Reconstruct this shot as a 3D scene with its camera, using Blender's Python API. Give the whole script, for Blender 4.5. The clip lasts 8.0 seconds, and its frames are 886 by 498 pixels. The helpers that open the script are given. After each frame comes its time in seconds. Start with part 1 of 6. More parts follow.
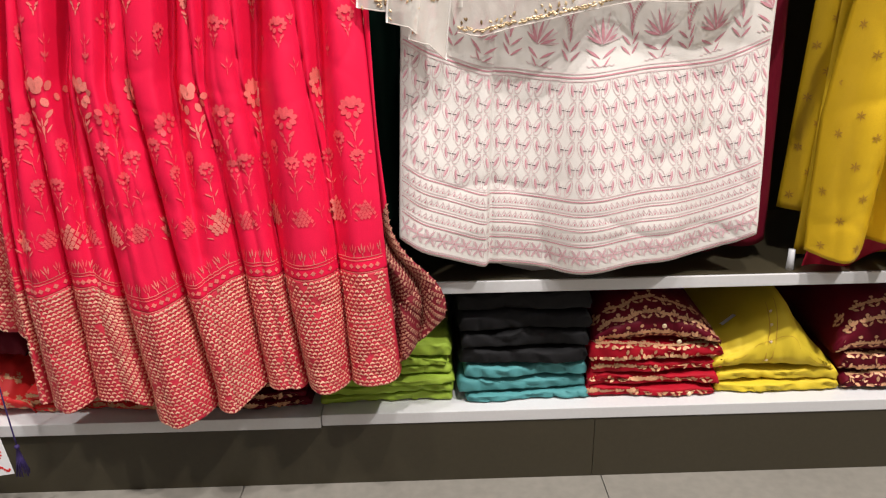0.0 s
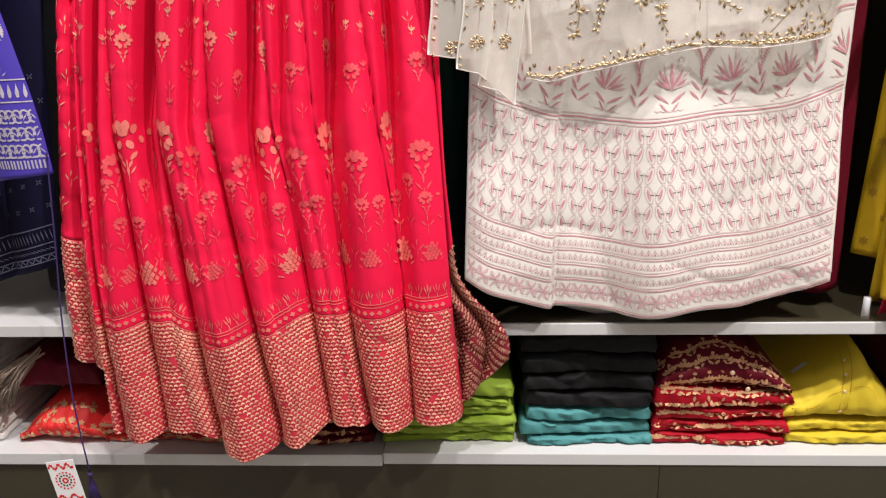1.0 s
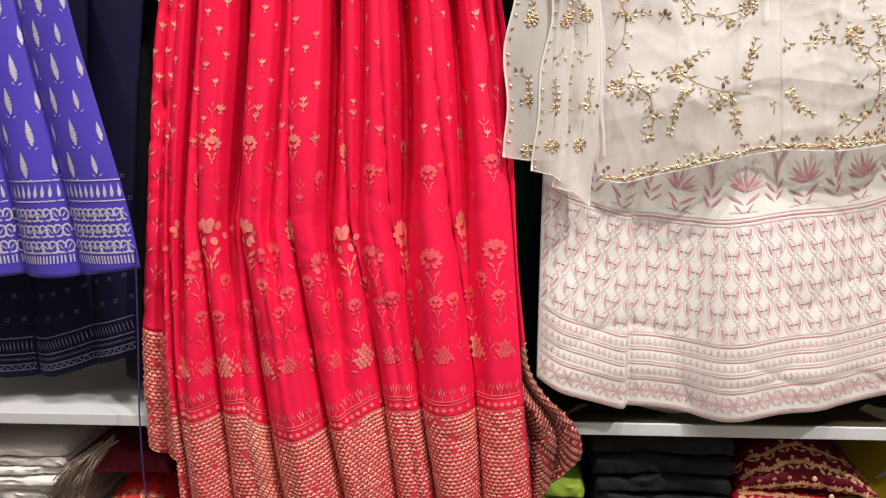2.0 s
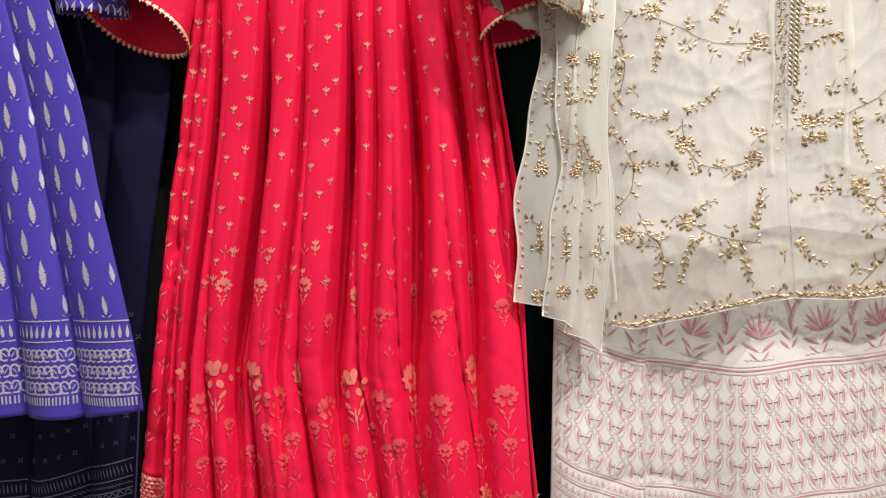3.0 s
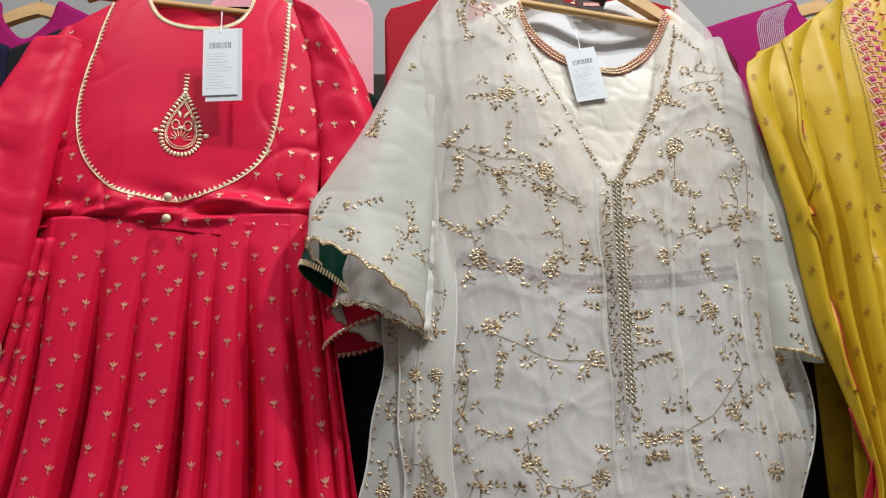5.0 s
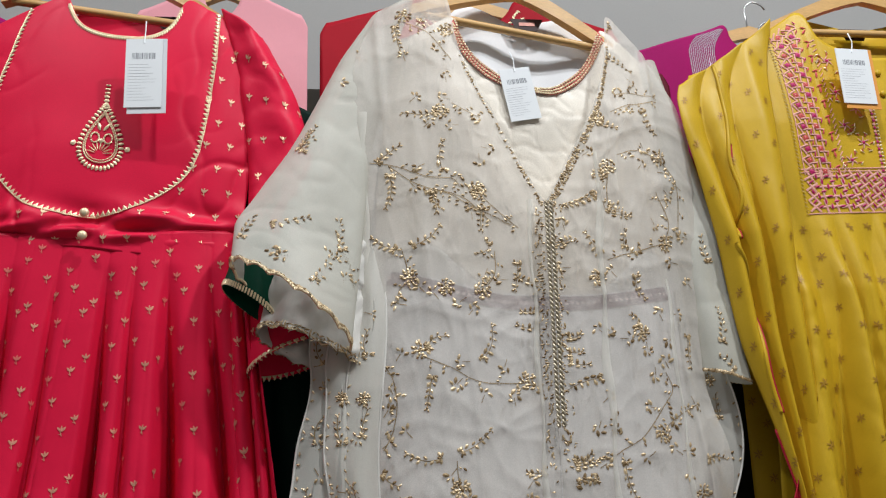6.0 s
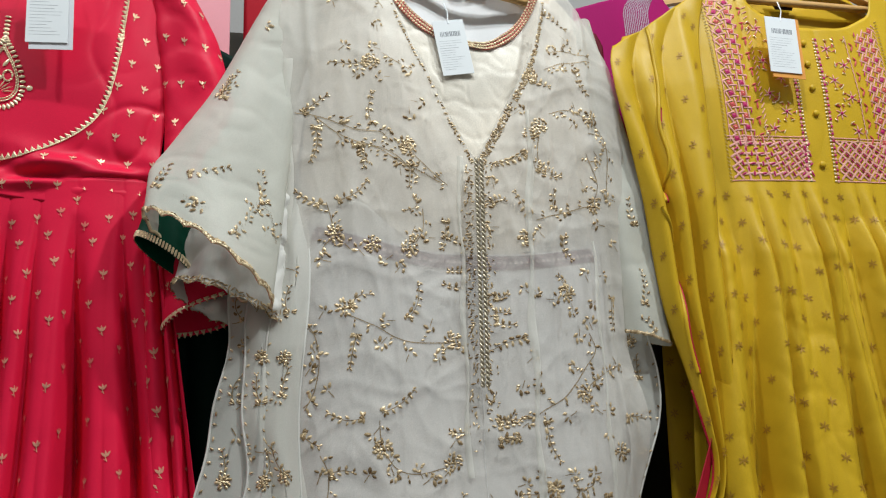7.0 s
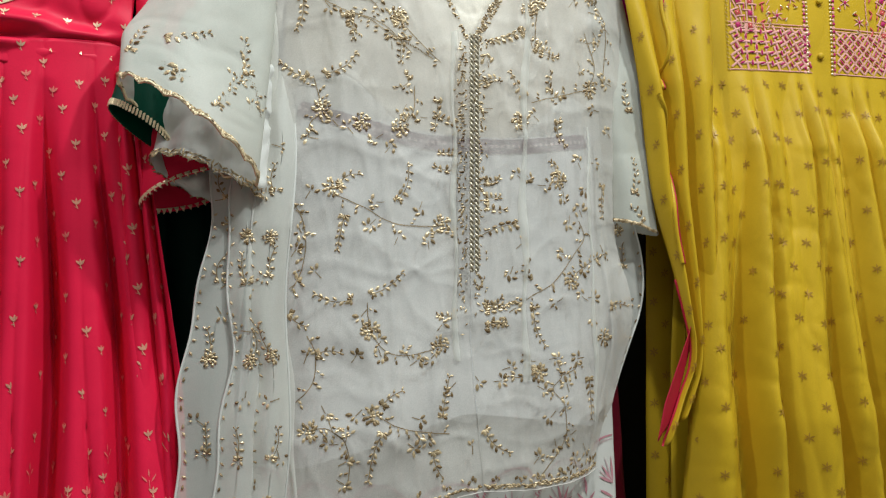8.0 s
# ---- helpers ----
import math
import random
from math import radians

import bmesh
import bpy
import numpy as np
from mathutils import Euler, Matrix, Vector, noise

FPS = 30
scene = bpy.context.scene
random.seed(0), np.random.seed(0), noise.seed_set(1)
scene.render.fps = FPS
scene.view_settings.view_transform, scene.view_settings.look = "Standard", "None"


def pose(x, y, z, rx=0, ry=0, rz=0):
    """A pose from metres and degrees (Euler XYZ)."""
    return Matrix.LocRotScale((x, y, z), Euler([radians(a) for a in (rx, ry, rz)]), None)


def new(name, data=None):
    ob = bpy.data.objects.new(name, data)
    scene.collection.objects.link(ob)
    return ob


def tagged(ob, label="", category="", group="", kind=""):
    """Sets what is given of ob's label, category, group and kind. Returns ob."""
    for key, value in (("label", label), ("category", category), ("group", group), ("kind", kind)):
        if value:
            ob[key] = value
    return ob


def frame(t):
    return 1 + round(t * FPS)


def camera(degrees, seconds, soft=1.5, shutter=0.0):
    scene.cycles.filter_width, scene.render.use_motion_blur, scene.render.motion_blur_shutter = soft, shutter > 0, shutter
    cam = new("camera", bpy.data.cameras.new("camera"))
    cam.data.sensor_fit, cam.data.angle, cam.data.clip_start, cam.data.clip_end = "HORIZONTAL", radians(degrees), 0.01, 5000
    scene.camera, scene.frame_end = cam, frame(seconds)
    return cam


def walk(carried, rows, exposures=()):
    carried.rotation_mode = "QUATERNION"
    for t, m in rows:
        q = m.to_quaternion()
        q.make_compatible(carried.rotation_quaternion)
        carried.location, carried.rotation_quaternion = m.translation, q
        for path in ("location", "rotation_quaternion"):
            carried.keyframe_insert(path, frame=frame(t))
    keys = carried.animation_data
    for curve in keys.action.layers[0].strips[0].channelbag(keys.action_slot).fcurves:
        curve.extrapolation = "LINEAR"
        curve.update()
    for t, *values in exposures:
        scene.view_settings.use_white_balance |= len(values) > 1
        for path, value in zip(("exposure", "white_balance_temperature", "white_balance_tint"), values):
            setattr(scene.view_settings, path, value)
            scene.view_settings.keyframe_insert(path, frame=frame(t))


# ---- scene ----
cam = camera(60.2, 8.0, soft=1.2)
METRES, EYE, TILT, LEAN, TURN = 0.33, 0.806, -20.0, 0.9, -1.6
ROWS = [
    (0.0, 0.0, 0.0, 0.0, 0.0, 0.0, -0.0),
    (0.5, -0.0183, -0.0079, 0.0121, 2.22, 1.22, -0.52),
    (1.0, -0.0512, -0.032, 0.0324, 3.99, 2.49, -1.0),
    (1.5, -0.1241, -0.0661, 0.0625, 6.31, 4.92, -1.72),
    (3.0, -0.1935, -0.0915, 0.2422, 7.64, 16.71, -2.43),
    (3.5, -0.1618, -0.067, 0.2775, 6.18, 22.59, -1.86),
    (4.0, -0.1251, -0.061, 0.3593, 4.46, 28.0, -1.07),
    (4.5, -0.0891, -0.0617, 0.4502, 1.57, 33.37, 0.15),
    (6.0, 0.0124, -0.0141, 0.5629, -4.04, 36.97, 3.32),
    (6.5, 0.041, 0.0031, 0.5785, -6.73, 35.6, 4.61),
    (7.0, 0.0223, 0.0442, 0.6049, -9.3, 33.37, 5.31),
    (7.5, -0.0113, 0.0757, 0.6126, -11.61, 28.98, 5.5),
    (8.0, -0.0763, 0.1351, 0.6491, -12.75, 24.39, 5.23),
]
walk(cam, [(t, pose(0, 0, EYE, TILT, LEAN, TURN) @ pose(METRES * x, METRES * y, METRES * z, 90 + pitch, roll, yaw)) for t, x, y, z, yaw, pitch, roll in ROWS],
     exposures=[(0.0, 0.18, 6250, 14), (1.5, 0.16, 6250, 14), (3.0, -0.02, 6250, 10), (3.5, -0.24, 6200, 6), (4.0, -0.54, 6050, 4), (4.5, -0.72, 5780, 5), (6.0, -0.9, 5650, 6), (7.0, -0.85, 5600, 1), (8.0, -0.68, 5520, -2)])

# ---- light ----
world = bpy.data.worlds.new("shop_air")
scene.world = world
world.use_nodes = True
world.node_tree.nodes["Background"].inputs[0].default_value = (1.0, 0.96, 0.9, 1)
world.node_tree.nodes["Background"].inputs[1].default_value = 0.02


def ceiling_lamp(x, y, size, power, colour):
    d = bpy.data.lights.new("spot_or_fill", "AREA")
    d.shape, d.size, d.energy, d.color = "DISK", size, power, colour
    ob = new("spot_or_fill", d)
    ob.matrix_world = pose(x, y, 3.28)
    return ob


WARM, COOL = (1.0, 0.93, 0.84), (1.0, 0.97, 0.93)
for lx, ly, lp in ((-1.2, 0.06, 48), (0.3, 0.06, 52), (1.35, -0.3, 104)):
    ceiling_lamp(lx, ly, 0.12, lp, WARM)
# two broad fill lamps, added only to lift the shadows
for lx in (-1.0, 1.0):
    ceiling_lamp(lx, -1.1, 0.4, 7, COOL)


# ---- materials ----
def mat(name, colour, rough=0.6, metal=0.0, spec=0.4, sheen=0.0, vary=0.12, vscale=9.0, grain=900.0, bump=0.15, coat=0.0, alpha=1.0, trans=0.0, stretch=(1, 1, 1), alt=None):
    m = bpy.data.materials.new(name)
    m.use_nodes = True
    nt = m.node_tree
    N, L = nt.nodes, nt.links
    b = N["Principled BSDF"]
    tc = N.new("ShaderNodeTexCoord")
    mp = N.new("ShaderNodeMapping")
    mp.inputs["Scale"].default_value = stretch
    L.new(tc.outputs["Object"], mp.inputs[0])
    big = N.new("ShaderNodeTexNoise")
    big.inputs["Scale"].default_value, big.inputs["Detail"].default_value = vscale, 4
    L.new(mp.outputs[0], big.inputs["Vector"])
    fine = N.new("ShaderNodeTexNoise")
    fine.inputs["Scale"].default_value, fine.inputs["Detail"].default_value = grain, 2
    L.new(mp.outputs[0], fine.inputs["Vector"])
    add = N.new("ShaderNodeMath")
    add.operation = "ADD"
    L.new(big.outputs["Fac"], add.inputs[0])
    L.new(fine.outputs["Fac"], add.inputs[1])
    ramp = N.new("ShaderNodeMapRange")
    ramp.inputs["From Min"].default_value, ramp.inputs["From Max"].default_value = 0.6, 1.4
    ramp.inputs["To Min"].default_value, ramp.inputs["To Max"].default_value = 1 - vary, 1 + vary
    L.new(add.outputs[0], ramp.inputs["Value"])
    mix = N.new("ShaderNodeVectorMath")
    mix.operation = "SCALE"
    mix.inputs[0].default_value = colour
    L.new(ramp.outputs[0], mix.inputs["Scale"])
    if alt:
        geo, tone = N.new("ShaderNodeNewGeometry"), N.new("ShaderNodeMix")
        tone.data_type = "RGBA"
        tone.inputs[6].default_value, tone.inputs[7].default_value = (*colour, 1), (*alt, 1)
        L.new(geo.outputs["Random Per Island"], tone.inputs[0])
        L.new(tone.outputs[2], mix.inputs[0])
    L.new(mix.outputs[0], b.inputs["Base Color"])
    b.inputs["Roughness"].default_value, b.inputs["Metallic"].default_value = rough, metal
    b.inputs["Specular IOR Level"].default_value = spec
    b.inputs["Sheen Weight"].default_value = sheen
    b.inputs["Coat Weight"].default_value = coat
    if bump:
        bp = N.new("ShaderNodeBump")
        bp.inputs["Strength"].default_value, bp.inputs["Distance"].default_value = bump, 0.001
        L.new(fine.outputs["Fac"], bp.inputs["Height"])
        L.new(bp.outputs[0], b.inputs["Normal"])
    out = N["Material Output"]
    last = b.outputs[0]
    if trans:
        tl = N.new("ShaderNodeBsdfTranslucent")
        L.new(mix.outputs[0], tl.inputs[0])
        ms = N.new("ShaderNodeMixShader")
        ms.inputs[0].default_value = trans
        L.new(last, ms.inputs[1])
        L.new(tl.outputs[0], ms.inputs[2])
        last = ms.outputs[0]
    if alpha < 1:
        tp = N.new("ShaderNodeBsdfTransparent")
        ms = N.new("ShaderNodeMixShader")
        ms.inputs[0].default_value = alpha
        L.new(tp.outputs[0], ms.inputs[1])
        L.new(last, ms.inputs[2])
        last = ms.outputs[0]
    L.new(last, out.inputs[0])
    return m


RED = mat("red_satin", (0.70, 0.010, 0.056), 0.44, spec=0.17, vary=0.1, vscale=14)
BROCADE = mat("rose_brocade", (0.58, 0.030, 0.060), 0.45, vary=0.12)
# reverse of the brocade and its zari, both darkened to carry the skirt's shade
SHADEDBACK = mat("shaded_brocade_reverse", (0.20, 0.010, 0.022), 0.6, vary=0.2)
ZARISHADED = mat("shaded_zari", (0.34, 0.13, 0.09), 0.5, metal=0.2, vary=0.3, alt=(0.55, 0.28, 0.19))
ZARIMID = mat("zari_rose", (0.76, 0.20, 0.17), 0.42, metal=0.2, vary=0.35, vscale=25)
ZARI = mat("zari_gold", (0.82, 0.54, 0.36), 0.4, metal=0.35, vary=0.25, vscale=60)
PRINTGOLD = mat("printed_gold", (0.55, 0.30, 0.16), 0.5, metal=0.2, vary=0.5, vscale=40)
FLECK = mat("woven_gold", (0.70, 0.32, 0.22), 0.45, metal=0.2, vary=0.5, vscale=30)
ZARIRED = mat("zari_rose_gold", (0.76, 0.09, 0.11), 0.45, metal=0.2, vary=0.3, vscale=40)
LACE = mat("gold_lace", (0.84, 0.70, 0.46), 0.4, metal=0.4, vary=0.2, vscale=80)
IVORY = mat("ivory_cotton", (0.68, 0.66, 0.625), 0.75, spec=0.2, vary=0.06, vscale=12)
SATIN = mat("ivory_satin", (0.77, 0.71, 0.62), 0.4, spec=0.35, vary=0.28, vscale=11)
ROSE = mat("rose_print", (0.53, 0.25, 0.29), 0.8, spec=0.15, vary=0.2, vscale=60, bump=0)
ROSEPALE = mat("pale_rose_print", (0.60, 0.46, 0.47), 0.8, spec=0.15, vary=0.2, vscale=60, bump=0)
ORGANZA = mat("ivory_organza", (0.82, 0.775, 0.725), 0.5, spec=0.3, vary=0.20, vscale=14, alpha=0.58, trans=0.25)
ORGANZA3 = mat("ivory_organza_lined", (0.70, 0.69, 0.62), 0.5, spec=0.25, vary=0.12, vscale=14, alpha=0.80, trans=0.2)
ORGANZA2 = mat("ivory_organza_sheer", (0.86, 0.84, 0.78), 0.5, spec=0.3, vary=0.10, vscale=10, alpha=0.66, trans=0.25)
LINING = mat("white_lining", (0.80, 0.795, 0.81), 0.6, spec=0.3, vary=0.14, vscale=8)
SEQUIN = mat("gold_thread", (0.19, 0.12, 0.05), 0.36, metal=0.3, vary=0.35, vscale=90, alt=(0.74, 0.58, 0.36))
VINE = mat("bronze_thread", (0.30, 0.22, 0.12), 0.5, metal=0.2, vary=0.35, vscale=90)
BRAID = mat("antique_silver_gilt_braid", (0.50, 0.44, 0.33), 0.35, metal=0.45, vary=0.3, vscale=200)
MAUVE = mat("mauve_band", (0.11, 0.025, 0.07), 0.7, vary=0.2, vscale=150)
MUSTARD = mat("mustard_satin", (0.56, 0.36, 0.010), 0.44, spec=0.26, vary=0.13, vscale=12)
OLIVEGOLD = mat("olive_gold_motif", (0.40, 0.22, 0.02), 0.45, metal=0.1, vary=0.25, vscale=80)
BLUE = mat("violet_blue_silk", (0.062, 0.042, 0.36), 0.36, spec=0.3, vary=0.15)
SILVER = mat("silver_zari", (0.62, 0.60, 0.70), 0.35, metal=0.5, vary=0.2, vscale=80)
NAVY = mat("navy_cotton", (0.008, 0.007, 0.03), 0.7, vary=0.2, spec=0.12)
GREYPRINT = mat("grey_blue_print", (0.16, 0.17, 0.27), 0.7, vary=0.2, vscale=80, bump=0)
# bottle green with the shade between the garments put into the colour
GREENSHADED = mat("shaded_green_silk", (0.001, 0.014, 0.009), 0.6, vary=0.2, spec=0.12)
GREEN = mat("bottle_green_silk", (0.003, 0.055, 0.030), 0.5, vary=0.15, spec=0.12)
LIME = mat("lime_cotton", (0.27, 0.39, 0.04), 0.65, spec=0.25, vary=0.12)
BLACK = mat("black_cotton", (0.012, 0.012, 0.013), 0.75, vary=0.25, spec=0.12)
TEAL = mat("teal_cotton", (0.07, 0.25, 0.26), 0.65, spec=0.25, vary=0.12)
MAROON = mat("maroon_silk", (0.10, 0.004, 0.013), 0.55, vary=0.15, spec=0.12)
CRIMSON = mat("crimson_silk", (0.34, 0.007, 0.018), 0.6, vary=0.15, spec=0.1)
SCARLET = mat("scarlet_cotton", (0.62, 0.02, 0.02), 0.6, vary=0.12)
YELLOW = mat("yellow_cotton", (0.58, 0.44, 0.025), 0.65, spec=0.25, vary=0.08)
PINK = mat("pale_pink_silk", (0.72, 0.33, 0.38), 0.6, vary=0.1, spec=0.15)
MAGENTA = mat("magenta_silk", (0.32, 0.004, 0.12), 0.6, vary=0.15, spec=0.08)
CORAL = mat("coral_thread", (0.55, 0.07, 0.065), 0.6, vary=0.3, vscale=150)
FUCHSIA = mat("fuchsia_thread", (0.45, 0.01, 0.12), 0.6, vary=0.3, vscale=150)
BLUSH = mat("blush_thread", (0.75, 0.37, 0.31), 0.6, vary=0.3, vscale=150)
WOOD = mat("pale_wood", (0.62, 0.38, 0.14), 0.4, vary=0.2, vscale=6, grain=120, stretch=(1, 9, 9), coat=0.2)
METAL = mat("brushed_metal", (0.5, 0.5, 0.5), 0.3, metal=1.0, vary=0.05)
LAMINATE = mat("white_laminate", (0.56, 0.57, 0.58), 0.3, spec=0.5, vary=0.04, vscale=5, grain=200, bump=0.02)
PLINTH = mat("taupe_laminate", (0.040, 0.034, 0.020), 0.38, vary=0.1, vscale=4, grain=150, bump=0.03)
TILE = mat("grey_floor_tile", (0.20, 0.19, 0.165), 0.3, vary=0.14, vscale=5, grain=60, bump=0.03)
GROUT = mat("tile_grout", (0.18, 0.17, 0.15), 0.9)
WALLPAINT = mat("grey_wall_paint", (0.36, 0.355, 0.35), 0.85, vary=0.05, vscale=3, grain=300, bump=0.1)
# dark tone for unseen walls, chosen to weaken the bounced light
LOWBOUNCE = mat("low_bounce_wall", (0.22, 0.20, 0.18), 0.85, vary=0.08, vscale=3, grain=300, bump=0.1)
WHITEPAINT = mat("white_ceiling_paint", (0.8, 0.8, 0.79), 0.9, vary=0.03, vscale=2, grain=200)
CARD = mat("white_card", (0.80, 0.82, 0.85), 0.5, vary=0.02, bump=0)
INK = mat("dark_ink", (0.26, 0.27, 0.30), 0.7, bump=0)
PURPLE = mat("purple_cord", (0.035, 0.02, 0.11), 0.7, vary=0.2)
CLEAR = mat("frosted_clip", (0.7, 0.72, 0.75), 0.25, alpha=0.6)


# ---- mesh helpers ----
def mesh_object(name, verts, faces, material, parent=None, label="", smooth=False):
    me = bpy.data.meshes.new(name)
    me.from_pydata([tuple(map(float, v)) for v in verts], [], [tuple(map(int, f)) for f in faces])
    me.materials.append(material)
    if smooth:
        me.polygons.foreach_set("use_smooth", [True] * len(me.polygons))
    me.update()
    ob = new(name, me)
    if parent:
        ob.parent = parent
    if label:
        tagged(ob, label)
    return ob


def part(name, bm, material, parent=None, label="", smooth=False):
    me = bpy.data.meshes.new(name)
    bm.to_mesh(me)
    bm.free()
    me.materials.append(material)
    if smooth:
        me.polygons.foreach_set("use_smooth", [True] * len(me.polygons))
    ob = new(name, me)
    if parent:
        ob.parent = parent
    if label:
        tagged(ob, label)
    return ob


def thing(name, label, category, group="", kind=""):
    return tagged(new(name), label, category, group, kind)


def box_bm(x0, x1, y0, y1, z0, z1, bevel=0.0):
    bm = bmesh.new()
    bmesh.ops.create_cube(bm, size=1)
    for v in bm.verts:
        v.co = Vector(((x0 + x1) / 2 + v.co.x * (x1 - x0), (y0 + y1) / 2 + v.co.y * (y1 - y0), (z0 + z1) / 2 + v.co.z * (z1 - z0)))
    if bevel:
        bmesh.ops.bevel(bm, geom=list(bm.edges), offset=bevel, segments=2, affect="EDGES", profile=0.6)
    return bm


def curve_fn(pts):
    """A smooth one-variable function through a few (key, value) pairs."""
    pts = sorted(pts)
    k, w = np.array([p[0] for p in pts]), np.array([p[1] for p in pts])
    d = (k[-1] - k[0]) * 0.03
    return lambda q: sum(np.interp(np.asarray(q, float) + d * o, k, w) for o in (-1, -0.5, 0, 0.5, 1)) / 5


def ripple(x, z, seed, scale=1.0):
    """Uneven soft wrinkles from a few crossing waves."""
    r = np.random.RandomState(seed)
    out = 0
    for i in range(7):
        a, f, p = r.uniform(0, 6.28), r.uniform(12, 60) * scale, r.uniform(0, 6.28)
        out = out + np.sin((np.cos(a) * x + np.sin(a) * z) * f + p + 1.3 * np.sin(x * 9 * scale + p) + 1.1 * np.sin(z * 7 * scale + 2 * p)) * 20 / (f / scale + 20)
    return out / 3.5


def crease(x, z, seed, scale=1.0):
    """Sharp, broken creases, as in crumpled cloth."""
    r = np.random.RandomState(seed)
    out = 0
    for i in range(6):
        a, f, p, q = r.uniform(0, 6.28), r.uniform(10, 26) * scale, r.uniform(0, 6.28), r.uniform(0, 6.28)
        w = np.cos(a) * x + np.sin(a) * z + 0.02 / scale * np.sin(31 * scale * x + p) + 0.02 / scale * np.sin(27 * scale * z + q)
        m = np.clip(np.sin(9 * scale * x + 2 * p) * np.sin(7 * scale * z + 3 * q) + 0.35, 0, 1)
        out = out + m * (1 - np.abs(np.sin(w * f + p))) ** 4
    return out / 2.2


def lobes(u, cuts, sharp=0.62):
    """Rounded pleats between the cuts: 0 in the creases, 1 on the crests."""
    u = np.asarray(u, float)
    c = np.array(cuts)
    i = np.clip(np.searchsorted(c, u, side="right") - 1, 0, len(c) - 2)
    w = np.clip((u - c[i]) / (c[i + 1] - c[i]), 0, 1)
    return np.sin(np.pi * w) ** sharp


class Cloth:
    """A hanging sheet: left and right edges by height, lower and upper edges by u, depth by a function of u, v, x and z."""

    def __init__(self, left, right, low, high, depth, sway=None):
        self.left, self.right, self.low, self.high = map(curve_fn, (left, right, low, high))
        self.depth, self.sway = depth, sway

    def at(self, u, v):
        u, v = np.asarray(u, float), np.asarray(v, float)
        lo, hi = self.low(u), self.high(u)
        z = lo + (hi - lo) * v
        x = self.left(z) * (1 - u) + self.right(z) * u
        if self.sway:
            x = x + self.sway(u, v, x, z)
        return np.stack([x, self.depth(u, v, x, z) + 0 * x, z], -1)

    def v_of(self, u, z):
        lo, hi = self.low(u), self.high(u)
        return (z - lo) / (hi - lo)

    def u_of(self, x, z):
        return (x - self.left(z)) / (self.right(z) - self.left(z))

    def mesh(self, name, material, parent, nu=140, nv=170, label="", thick=0.0011, v0=0.0, v1=1.0):
        uu, vv = np.meshgrid(np.linspace(0, 1, nu), np.linspace(v0, v1, nv))
        p = self.at(uu, vv).reshape(-1, 3)
        i = np.arange((nu - 1) * (nv - 1))
        a = i // (nu - 1) * nu + i % (nu - 1)
        ob = mesh_object(name, p, np.stack([a, a + 1, a + nu + 1, a + nu], -1), material, parent, label, True)
        if thick:
            s = ob.modifiers.new("thickness", "SOLIDIFY")
            s.thickness, s.offset = thick, -1
        return ob


class Tube(Cloth):
    """A sleeve: a flattened tube from a shoulder to a cuff. u runs round it (0.25 faces the aisle), v from cuff to shoulder."""

    def __init__(self, rows, crease=0.004, seed=1, drop=0.0, scale=1.6, scallop=0.0):
        # rows: v, centre x, y, z, half-width, half-depth, slant
        self.r = [curve_fn([(q[0], q[i]) for q in rows]) for i in range(1, 7)]
        self.crease, self.seed, self.drop, self.scale, self.scallop = crease, seed, drop, scale, scallop

    def at(self, u, v):
        u, v = np.asarray(u, float), np.asarray(v, float)
        cx, cy, cz, w, d, sl = (f(v) for f in self.r)
        a = 2 * np.pi * u
        k = np.cos(a)
        x = cx - w * k
        z = cz + sl * k * w + self.drop * np.sin(a) * (1 - v) ** 2 + self.scallop * np.abs(np.sin(15 * a / 2)) * np.exp(-np.clip(v, 0, 1) / 0.02)
        y = cy - d * np.sin(a) - 0.18 * d * np.sin(a) * np.cos(3 * a + 4 * v + self.seed) + self.crease * (ripple(x, z, self.seed, self.scale) + 0.9 * crease(x, z, self.seed, self.scale))
        return np.stack([x, y, z], -1)


# flat shapes for motifs, as rings of (a, b)
def ring(n, a, b, turn=0.0):
    return [(a * math.cos(2 * math.pi * i / n + turn), b * math.sin(2 * math.pi * i / n + turn)) for i in range(n)]


LEAF = [(0, -1), (0.34, -0.45), (0.42, 0.1), (0.2, 0.65), (0, 1), (-0.2, 0.65), (-0.42, 0.1), (-0.34, -0.45)]
DOT = ring(8, 1, 1)
TRI = [(-1, -1), (1, -1), (0, 1)]
RECT = [(-1, -1), (1, -1), (1, 1), (-1, 1)]
DROP = [(0, 1), (0.3, 0.3), (0.5, -0.3), (0.35, -0.8), (0, -1), (-0.35, -0.8), (-0.5, -0.3), (-0.3, 0.3)]


